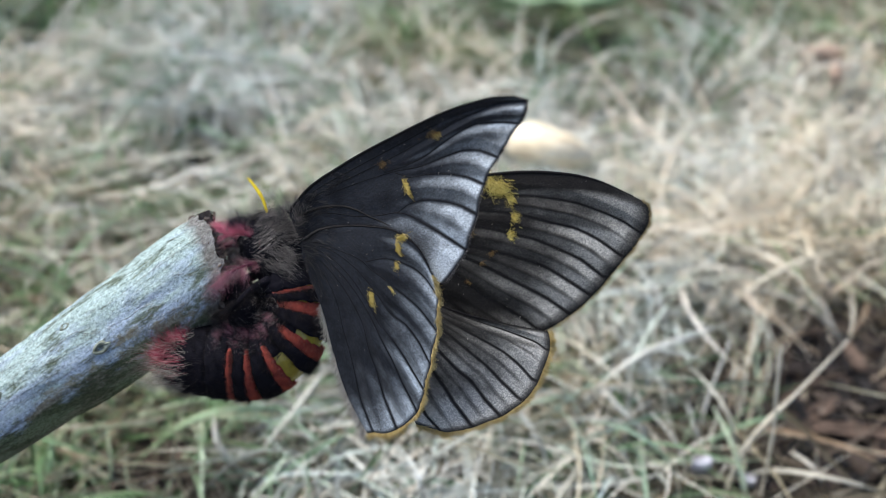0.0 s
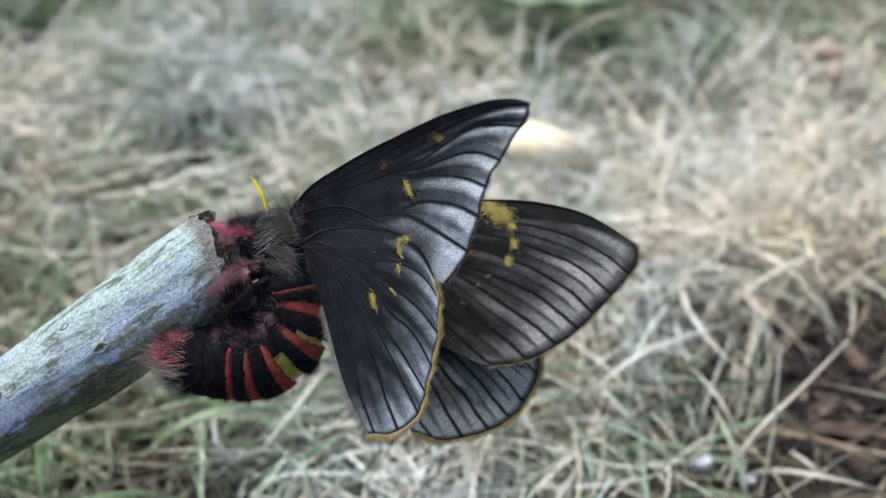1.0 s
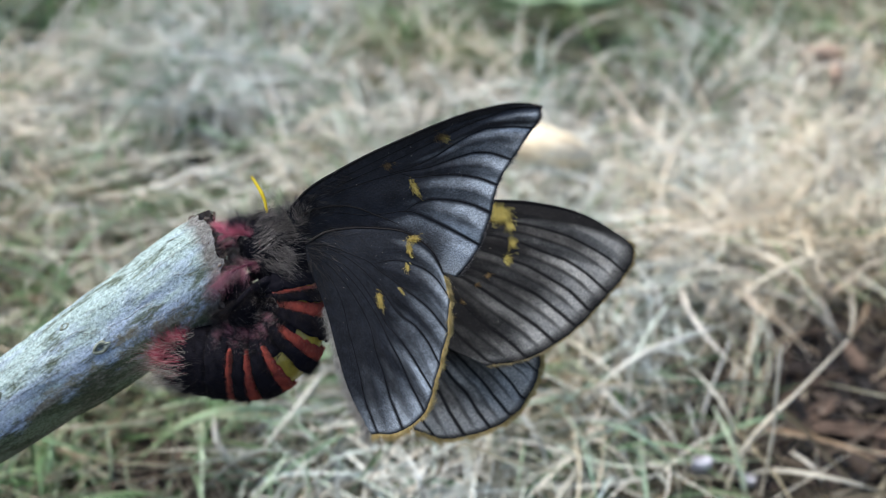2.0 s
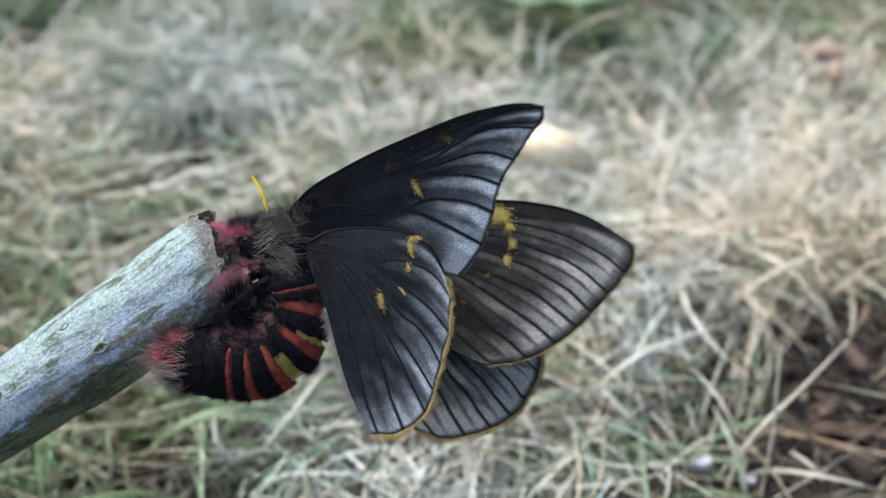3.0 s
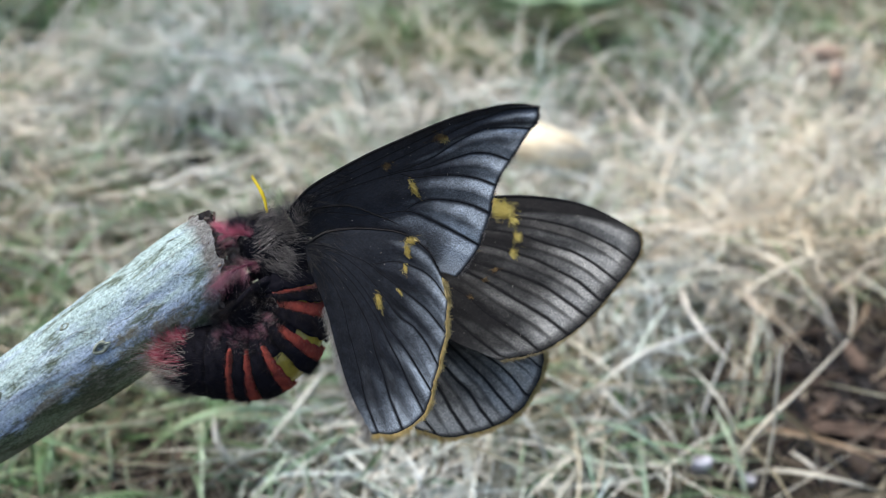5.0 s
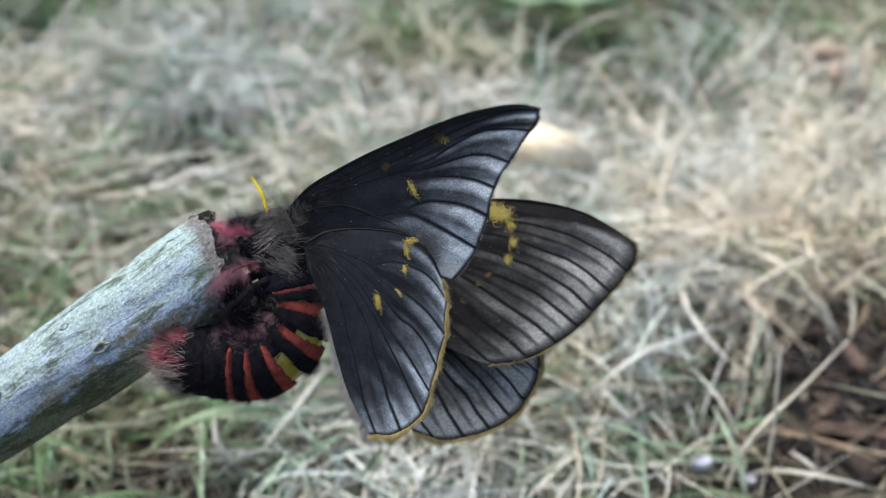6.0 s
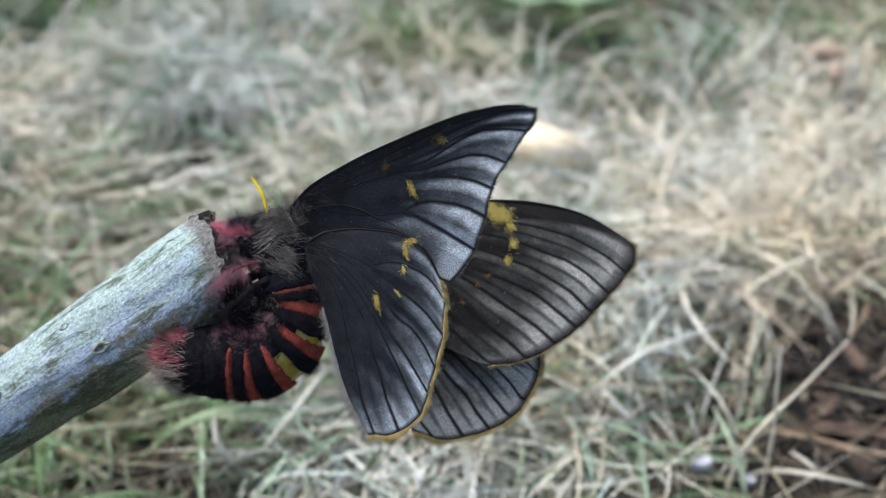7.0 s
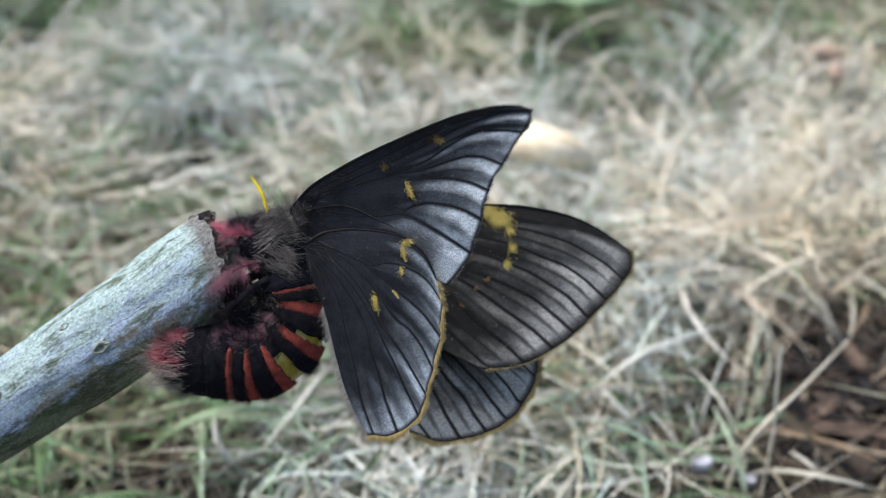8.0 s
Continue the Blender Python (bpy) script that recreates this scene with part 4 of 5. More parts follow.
    # soft dark fur lying over the root
    if w["base"]:
        m = w["base"]
        t, s = rng.uniform(0.0, 1.0, m), 0.01 + 0.24 * rng.random(m) ** 1.5
        a, c = on(t, s), on(t, s + 0.1)
        way = c - a
        way /= np.linalg.norm(way, axis=1)[:, None] + 1e-9
        me = strands("base_fur", (a + [0, 0, 0.05]) * MM, way + rng.normal(0, 0.12, (m, 3)) + [0, 0, 0.05], rng.uniform(0.8, 2.4, m) * MM, 0.018 * MM, FUR_BASE, 0.16, 5, locks=90, wave=0.04)
        part("base_fur", me, FUR_BASE, ob, "soft charcoal fur at the wing root")
    # short dark down on the leading edge
    m = 1200
    t = rng.uniform(0.02, 1, m)
    edge, back = on(np.zeros(m), t), on(np.full(m, 0.1), t)
    way = edge - back
    way /= np.linalg.norm(way, axis=1)[:, None] + 1e-9
    me = strands("edge_down", edge * MM, way + rng.normal(0, 0.5, (m, 3)) + (edge / (np.linalg.norm(edge, axis=1)[:, None] + 1e-9)), rng.uniform(0.15, 0.42, m) * MM, 0.020 * MM, FUR_BLACK, 0.3, 2)
    part("edge_down", me, FUR_BLACK, ob)
    # fringe of scales on the outer margin
    m = int(w["fringe"] * 2.2)
    t = rng.uniform(0, 1, m)
    edge, back = on(t, np.ones(m)), on(t, np.full(m, 0.93))
    way = edge - back
    me = strands("fringe", (edge - 0.04 * way) * MM, way + rng.normal(0, 0.30, (m, 3)) * np.linalg.norm(way, axis=1)[:, None], rng.uniform(0.5, 1.0, m) * (1.05 + 0.5 * np.clip((t - 0.82) / 0.12, 0, 1) + 0.35 * np.sin(t * 23 + w["seed"]) * np.sin(t * 57)) * w["fringe_long"] * MM, 0.034 * MM, w["fringe_mat"], 0.3, 3)
    part("fringe", me, w["fringe_mat"], ob, w["fringe_label"])
    # pale fuzz along the inner edge
    if w["fuzz"]:
        m = w["fuzz"]
        t = 1 - 0.75 * rng.random(m) ** 1.3
        edge, back = on(np.ones(m), t), on(np.full(m, 0.9), t)
        way = edge - back
        way /= np.linalg.norm(way, axis=1)[:, None] + 1e-9
        me = strands("inner_edge_hair", (edge - way * 0.2) * MM, way + rng.normal(0, 0.3, (m, 3)) + (edge / (np.linalg.norm(edge, axis=1)[:, None] + 1e-9)) * 0.8, rng.uniform(0.9, 2.4, m) * MM, 0.017 * MM, FUR_EDGE, 0.3, 3)
        part("inner_edge_hair", me, FUR_EDGE, ob)
    # scattered loose hairs near the root
    m = 1500
    t, s = rng.uniform(0.05, 0.95, m), rng.beta(1.3, 1.5, m)
    a, c = on(t, s), on(t, np.minimum(1, s + 0.1))
    me = strands("wing_hair", (a + [0, 0, front * 0.05]) * MM, (c - a) + rng.normal(0, 0.5, (m, 3)) + [0, 0, front * 0.5], rng.uniform(0.4, 1.1, m) * MM, 0.016 * MM, FUR_DARK, 0.4, 2)
    part("wing_hair", me, FUR_DARK, ob)
    # stray pale scales, some standing in for tiny glints
    m = w["dust"]
    t, s = rng.uniform(0.05, 0.95, m), rng.uniform(0.15, 0.9, m)
    a = on(t, s)
    part("glint_scale", strands("glint_scale", (a + [0, 0, front * 0.08]) * MM, rng.normal(0, 1, (m, 3)) * [1, 1, 0.3], rng.uniform(0.10, 0.35, m) * MM, 0.024 * MM, FUR_WHITE, 0.3, 2), FUR_WHITE, ob)
    # gold marks: tufts of long scales lying on the wing
    for (cx, cy), (sx, sy), turn, m, mat in w["marks"]:
        m = int(m * 3.2)
        g = rng.normal(0, 0.33, (m, 2)) * (sx, sy) * np.where(rng.random(m) < 0.1, 1.5, 0.9)[:, None]
        ca, sa = math.cos(radians(turn)), math.sin(radians(turn))
        xy = np.stack([cx + g[:, 0] * ca - g[:, 1] * sa, cy + g[:, 0] * sa + g[:, 1] * ca], -1)
        flat = pts[..., :2].reshape(-1, 2)
        near = np.array([np.argmin(((flat - c) ** 2).sum(1)) for c in xy])
        zz = pts.reshape(-1, 3)[near, 2]
        roots = np.column_stack([xy, zz + front * (half + 0.02)])
        out = np.array(w["comb"])
        me = strands("yellow_mark", roots * MM, out + np.column_stack([rng.normal(0, 0.45, (m, 2)), front * rng.uniform(0.02, 0.35, m)]), rng.uniform(0.25, 0.8, m) * MM, 0.027 * MM, mat, 0.3, 3)
        part("yellow_mark", me, mat, ob, "golden yellow scale mark")
    return ob


NEAR_FORE = dict(
    costa=[(0.0, 0.4), (5.9, 1.8), (11.9, 1.9), (17.5, 1.7), (22.7, 1.25), (27.8, 0.75), (32.6, 0.1), (36.8, -0.9), (39.6, -1.8), (42.1, -3.1)],
    outer=[(42.1, -3.1), (42.7, -4.2), (42.0, -5.4), (39.8, -6.3), (37.1, -7.7), (34.3, -9.0), (31.6, -10.7), (29.1, -13.2), (25.8, -16.0), (22.8, -17.9), (18.9, -19.5)],
    inner=[(-0.3, -3.2), (4.1, -7.5), (9.1, -11.2), (13.8, -15.1), (18.9, -19.5)],
    veins=[[(0.38, 0.42), (0.39, 0.52), (0.365, 0.6), (0.3, 0.67), (0.255, 0.715), (0.232, 0.76), (0.248, 0.83), (0.275, 0.985)],
           [(0.33, 0.12), (0.385, 0.37), (0.405, 0.47), (0.44, 0.58), (0.434, 0.65), (0.416, 0.706), (0.402, 0.77), (0.416, 0.86), (0.456, 0.99)],
           [(0.423, 0.477), (0.5, 0.56), (0.517, 0.642), (0.537, 0.76), (0.564, 0.89), (0.594, 0.995)],
           [(0.718, 0.56), (0.678, 0.615), (0.666, 0.69), (0.678, 0.826), (0.691, 0.908), (0.712, 0.995)],
           [(0.56, 0.12), (0.69, 0.3), (0.722, 0.43), (0.72, 0.555), (0.738, 0.633), (0.772, 0.734), (0.812, 0.88), (0.846, 0.995)],
           [(0.14, 0.05), (0.15, 0.3), (0.13, 0.45), (0.1, 0.6)],
           [(0.24, 0.08), (0.26, 0.35), (0.22, 0.52), (0.15, 0.68), (0.1, 0.83), (0.085, 0.97)]],
    start=([0, 0.12, 0.25, 0.5, 0.7, 1], [0.84, 0.76, 0.64, 0.57, 0.50, 0.47]), fade=0.42, cloud=0.5, rim=0.02, edge=0.0, halo=0.24, streak=0.55, smear=0.40, vein=0.075, rib=0.7, camber=-0.6, lift=0.0, seed=2, dust=36, comb=(0.4, -0.7, 0.0),
    ridges=[[(0.42, 0.03), (0.557, 0.23), (0.705, 0.385), (0.758, 0.477), (0.80, 0.57)]], base=1000, fringe=500, fringe_long=0.45, fringe_mat=FUR_GREY, fringe_label="short dark fringe", fuzz=0,
    marks=[((18.6, -0.9), (1.2, 0.7), 0, 36, GOLD_DULL), ((28.2, -1.2), (1.2, 1.4), 60, 50, GOLD_DULL), ((28.4, -1.6), (0.8, 1.0), 60, 16, GOLD), ((20.3, -5.4), (0.5, 1.9), 0, 75, GOLD)])
NEAR_HIND = dict(
    costa=[(-0.7, 0.5), (3.5, 0.6), (7.6, -0.7), (11.5, -2.6), (15.1, -4.9), (17.4, -8.5), (17.3, -12.7)],
    outer=[(17.3, -12.7), (16.7, -14.3), (15.5, -16.9), (13.5, -19.7), (10.5, -22.6), (7.0, -26.0), (3.3, -29.0), (-2.0, -30.1), (-6.9, -28.8)],
    inner=[(-1.9, -1.7), (-3.1, -8.7), (-5.0, -15.4), (-6.5, -22.0), (-6.9, -28.8)],
    veins=[[(0.32, 0.48), (0.26, 0.58), (0.24, 0.65), (0.21, 0.79), (0.20, 0.89), (0.20, 0.98)],
           [(0.22, 0.09), (0.30, 0.28), (0.32, 0.43), (0.36, 0.52), (0.38, 0.61), (0.39, 0.69), (0.39, 0.82), (0.39, 0.91), (0.39, 0.99)],
           [(0.30, 0.18), (0.42, 0.45), (0.51, 0.64), (0.52, 0.72), (0.51, 0.79), (0.52, 0.90), (0.54, 0.99)],
           [(0.36, 0.10), (0.48, 0.38), (0.60, 0.61), (0.61, 0.68), (0.62, 0.78), (0.64, 0.90), (0.65, 0.99)],
           [(0.44, 0.15), (0.58, 0.49), (0.66, 0.67), (0.69, 0.76), (0.73, 0.86), (0.75, 0.99)],
           [(0.52, 0.15), (0.67, 0.49), (0.76, 0.61), (0.80, 0.72), (0.84, 0.84), (0.86, 0.98)],
           [(0.60, 0.10), (0.82, 0.39), (0.87, 0.51), (0.91, 0.65), (0.95, 0.81), (0.97, 0.97)]],
    start=([0, 0.1, 0.2, 0.35, 0.6, 0.9, 1], [0.72, 0.57, 0.60, 0.64, 0.59, 0.58, 0.72]), fade=0.44, cloud=0.5, rim=0.02, edge=0.0, halo=0.18, streak=0.45, smear=0.40, vein=0.07, rib=0.55, camber=0.5, lift=0.0, seed=11, dust=24, comb=(0.5, -0.6, 0.0),
    ridges=[[(0.01, 0.05), (0.01, 0.20), (0.01, 0.35), (0.01, 0.50)]], base=800, fringe=1500, fringe_long=0.95, fringe_mat=FRINGE, fringe_label="golden yellow fringe", fuzz=2200,
    marks=[((15.7, -6.1), (1.3, 0.6), -10, 60, GOLD), ((14.4, -7.1), (0.6, 1.6), -20, 48, GOLD), ((12.7, -9.1), (0.45, 1.0), -20, 20, GOLD),
           ((6.1, -11.6), (0.6, 1.9), -20, 70, GOLD), ((10.0, -11.6), (0.3, 0.7), 20, 10, GOLD)])
FAR_FORE = dict(
    costa=[(0.2, 0.4), (8.7, -1.3), (16.9, -3.9), (24.7, -7.5), (32.2, -11.8), (38.7, -17.4), (43.3, -24.6)],
    outer=[(43.3, -24.6), (43.6, -26.1), (42.1, -28.3), (38.9, -29.8), (34.8, -31.1), (30.2, -32.5), (24.9, -33.3), (19.1, -33.0), (13.3, -30.9)],
    inner=[(-0.4, -1.7), (2.1, -9.5), (5.1, -17.0), (8.5, -24.4), (13.3, -30.9)],
    veins=[[(0.20, 0.30), (0.21, 0.50), (0.22, 0.66), (0.24, 0.78), (0.26, 0.84), (0.28, 0.93), (0.31, 0.99)],
           [(0.27, 0.30), (0.32, 0.52), (0.34, 0.63), (0.37, 0.73), (0.38, 0.81), (0.41, 0.90), (0.45, 0.99)],
           [(0.36, 0.31), (0.43, 0.53), (0.46, 0.65), (0.47, 0.72), (0.50, 0.81), (0.52, 0.89), (0.56, 0.98)],
           [(0.48, 0.35), (0.56, 0.55), (0.57, 0.67), (0.59, 0.80), (0.62, 0.89), (0.65, 0.99)],
           [(0.57, 0.33), (0.64, 0.58), (0.68, 0.72), (0.70, 0.80), (0.72, 0.89), (0.75, 0.99)],
           [(0.68, 0.33), (0.76, 0.61), (0.79, 0.69), (0.81, 0.78), (0.83, 0.88), (0.86, 0.98)],
           [(0.80, 0.37), (0.87, 0.56), (0.91, 0.73), (0.97, 0.95)]],
    start=([0, 0.12, 0.2, 0.5, 0.75, 0.85, 1], [0.97, 0.85, 0.50, 0.42, 0.50, 0.66, 0.72]), fade=0.36, cloud=0.6, rim=0.05, edge=0.0, halo=0.2, streak=0.8, smear=0.20, vein=0.085, rib=1, camber=0.5, lift=0.0, seed=21, dust=80, comb=(0.35, -0.8, 0.0),
    ridges=[], base=0, fringe=1100, fringe_long=0.65, fringe_mat=FRINGE_DULL, fringe_label="narrow tawny fringe", fuzz=0,
    marks=[((25.3, -8.7), (2.6, 1.7), -35, 380, GOLD_PALE), ((26.6, -11.0), (2.4, 1.8), -35, 380, GOLD_PALE), ((27.2, -13.3), (1.2, 1.3), -35, 60, GOLD_PALE), ((26.2, -15.9), (0.9, 1.3), -20, 50, GOLD_PALE),
           ((24.1, -17.9), (0.9, 1.2), -20, 40, GOLD_PALE), ((20.2, -18.5), (0.8, 0.5), 0, 18, GOLD_DULL), ((18.0, -19.0), (0.8, 0.4), 0, 13, GOLD_DULL),
           ((14.6, -20.1), (0.6, 0.6), 0, 10, GOLD_DULL), ((19.5, -14.1), (0.9, 0.8), 0, 13, GOLD_DULL)])
FAR_HIND = dict(
    costa=[(0.4, 0.8), (3.6, -4.8), (6.9, -10.3), (10.4, -15.7), (14.0, -21.0), (18.2, -25.8), (22.6, -30.4)],
    outer=[(22.6, -30.4), (22.1, -31.6), (20.7, -33.3), (18.3, -35.0), (15.2, -36.6), (11.2, -37.0), (6.9, -36.2), (2.5, -34.5), (-0.9, -30.9)],
    inner=[(-0.6, -1.2), (-1.0, -8.6), (-1.0, -16.0), (-1.0, -23.4), (-0.9, -30.9)],
    veins=[[(0.05, 0.50), (0.12, 0.80), (0.17, 0.94), (0.21, 0.98)],
           [(0.22, 0.47), (0.29, 0.70), (0.33, 0.83), (0.37, 0.90), (0.42, 0.97)],
           [(0.31, 0.43), (0.38, 0.59), (0.44, 0.72), (0.47, 0.80), (0.51, 0.88), (0.54, 0.97)],
           [(0.45, 0.40), (0.54, 0.57), (0.59, 0.72), (0.60, 0.80), (0.64, 0.90), (0.66, 0.99)],
           [(0.60, 0.43), (0.68, 0.62), (0.72, 0.74), (0.76, 0.86), (0.78, 0.98)],
           [(0.82, 0.54), (0.89, 0.75), (0.92, 0.91), (0.91, 0.98)]],
    start=([0, 0.3, 0.6, 1], [0.66, 0.52, 0.48, 0.50]), fade=0.36, cloud=0.4, rim=0.03, edge=0.0, halo=0.2, streak=0.6, smear=0.22, vein=0.085, rib=0.55, camber=0.3, lift=0.0, seed=31, dust=30, comb=(0.5, -0.6, 0.0),
    ridges=[], base=0, fringe=1400, fringe_long=1.0, fringe_mat=FRINGE, fringe_label="golden yellow fringe", fuzz=0, marks=[])

CURL = np.array([-29.2, -10.1, -0.5])               # centre about which the abdomen curls


def spine(s):
    """Axis and radius of the abdomen at s: degrees round the curl up to 90, then on along a straight line."""
    s = np.asarray(s, float)
    a = np.radians(np.minimum(s, 90))
    run = np.maximum(s - 90, 0) * 0.1187
    x = CURL[0] + 6.8 * np.cos(a) - run
    y = CURL[1] - 6.8 * np.sin(a) + 0.03 * run
    r = np.interp(s, [-60, -20, 30, 90, 140, 172, 190, 198, 202], [4.2, 4.8, 5.4, 5.7, 5.3, 4.8, 3.9, 2.5, 0.6])
    return np.stack([x, y, np.full_like(x, CURL[2])], -1), r


def slant(s):
    """Shear of the plates along the abdomen, as a slope, fitted to the camera's view."""
    return np.tan(np.radians(np.interp(s, [-60, -10, 20, 50, 85], [24, 28, 20, 7, 0])))


def ring_piece(name, s0, s1, r0, r1, material, parent, label="", arc=None):
    """A plate of the abdomen from s0 to s1, flared from r0 to r1 times its radius."""
    s = np.linspace(s0, s1, 16)
    c, r = spine(s)
    f = np.linspace(r0, r1, 16)
    f = f + 0.035 * np.sin(np.linspace(0, np.pi, 16)) - 0.01
    f[0] -= 0.06
    f[-1] -= 0.05
    sides = 64
    wob = np.array([[1 + 0.02 * noise.noise((math.cos(6.283 * j / sides) * 3, math.sin(6.283 * j / sides) * 3, x * 0.15)) for j in range(sides)] for x in s])
    if arc is not None:
        # taper the plate under its neighbour towards the belly
        for x in range(16):
            for j in range(sides):
                d = math.cos(6.283 * j / sides - arc[0])
                wob[x, j] -= 0.12 * min(1.0, max(0.0, (arc[1] - d) / 0.25))
    v, q = tube(mm(c), r * f * MM, sides, wob)
    tan = np.gradient(mm(c), axis=0)
    tan /= np.linalg.norm(tan, axis=1)[:, None]
    grid = v.reshape(16, sides, 3)
    outer = np.stack([-tan[:, 1], tan[:, 0], np.zeros(16)], -1)
    o = ((grid - mm(c)[:, None]) * outer[:, None]).sum(-1)
    grid = grid + tan[:, None] * (o * slant(s)[:, None])[..., None]
    for j in range(sides):
        a = 6.283 * j / sides
        e0, e1 = (0.00035 * noise.noise((math.cos(a) * 6, math.sin(a) * 6, s0)) + 0.0002 * noise.noise((math.cos(a) * 17, math.sin(a) * 17, s1)) for s0, s1 in ((s[0], s[1]), (s[-1], s[-2])))
        for x in range(4):
            grid[x, j] += tan[x] * e0 * (1 - x / 4)
            grid[15 - x, j] += tan[15 - x] * e1 * (1 - x / 4)
    return part(name, quick(name, grid.reshape(-1, 3), q, material), material, parent, label)


def abdomen_hair(s, ang):
    """Roots and outward normals on the abdomen, metres."""
    c, r = spine(s)
    c2, _ = spine(np.asarray(s) + 1)
    t = c2 - c
    t /= np.linalg.norm(t, axis=1)[:, None]
    side = np.stack([t[:, 1], -t[:, 0], np.zeros(len(t))], -1)
    n = side * np.cos(ang)[:, None] + np.array([0, 0, 1.0]) * np.sin(ang)[:, None]
    lean = (-np.cos(ang) * r * 0.97 * slant(s))[:, None] * t
    return mm(c + n * (r * 0.97)[:, None] + lean), n, t


def ellipsoid(name, centre, radii, turn, material, parent, label="", rough=0.06, fine=3):
    bm = bmesh.new()
    bmesh.ops.create_uvsphere(bm, u_segments=40, v_segments=24, radius=1)
    m = Euler((0, 0, radians(turn))).to_matrix()
    for v in bm.verts:
        k = 1 + rough * noise.noise(v.co * fine)
        p = m @ Vector((v.co.x * radii[0] * k, v.co.y * radii[1] * k, v.co.z * radii[2] * k))
        v.co = Vector(mm((p.x + centre[0], p.y + centre[1], p.z + centre[2])))
    return part(name, bm, material, parent, label)


def shell_hair(n, centre, radii, turn, cone=None):
    d = rng.normal(0, 1, (n, 3))
    d /= np.linalg.norm(d, axis=1)[:, None]
    if cone is not None:
        d = d[d @ np.asarray(cone[0]) > cone[1]]
    m = np.array(Euler((0, 0, radians(turn))).to_matrix())
    p = (d * radii) @ m.T + centre
    nor = (d / radii) @ m.T
    return p, nor / np.linalg.norm(nor, axis=1)[:, None]


def leg(joints, radii, parent, hair_mat, hairs_n, hair_long, label="", sweep=(0, 0, 0)):
    path = spline(joints, 30)
    v, q = tube(mm(path), np.interp(np.linspace(0, 1, 30), np.linspace(0, 1, len(radii)), radii) * MM, 10)
    skin = ROSE_SKIN if hair_mat is not FUR_BLACK else CUTICLE
    ob = part("leg", quick("leg", v, q, skin), skin, parent, label)
    t = rng.uniform(0.1, 1.0, hairs_n)
    i = np.minimum((t * 29).astype(int), 28)
    tan = path[i + 1] - path[i]
    tan /= np.linalg.norm(tan, axis=1)[:, None]
    d = rng.normal(0, 1, (hairs_n, 3))
    d -= (d * tan).sum(1)[:, None] * tan
    d /= np.linalg.norm(d, axis=1)[:, None]
    rr = np.interp(t, np.linspace(0, 1, len(radii)), radii)
    part("leg_hair", strands("leg_hair", mm(path[i] + d * rr[:, None] * 0.9), d * 0.26 + tan + np.asarray(sweep) + rng.normal(0, 0.14, d.shape), rng.uniform(0.4, 1.25, hairs_n) * hair_long * MM, 0.0115 * MM, hair_mat, 0.55, 7, locks=26, wave=0.09), hair_mat, ob)
    return ob


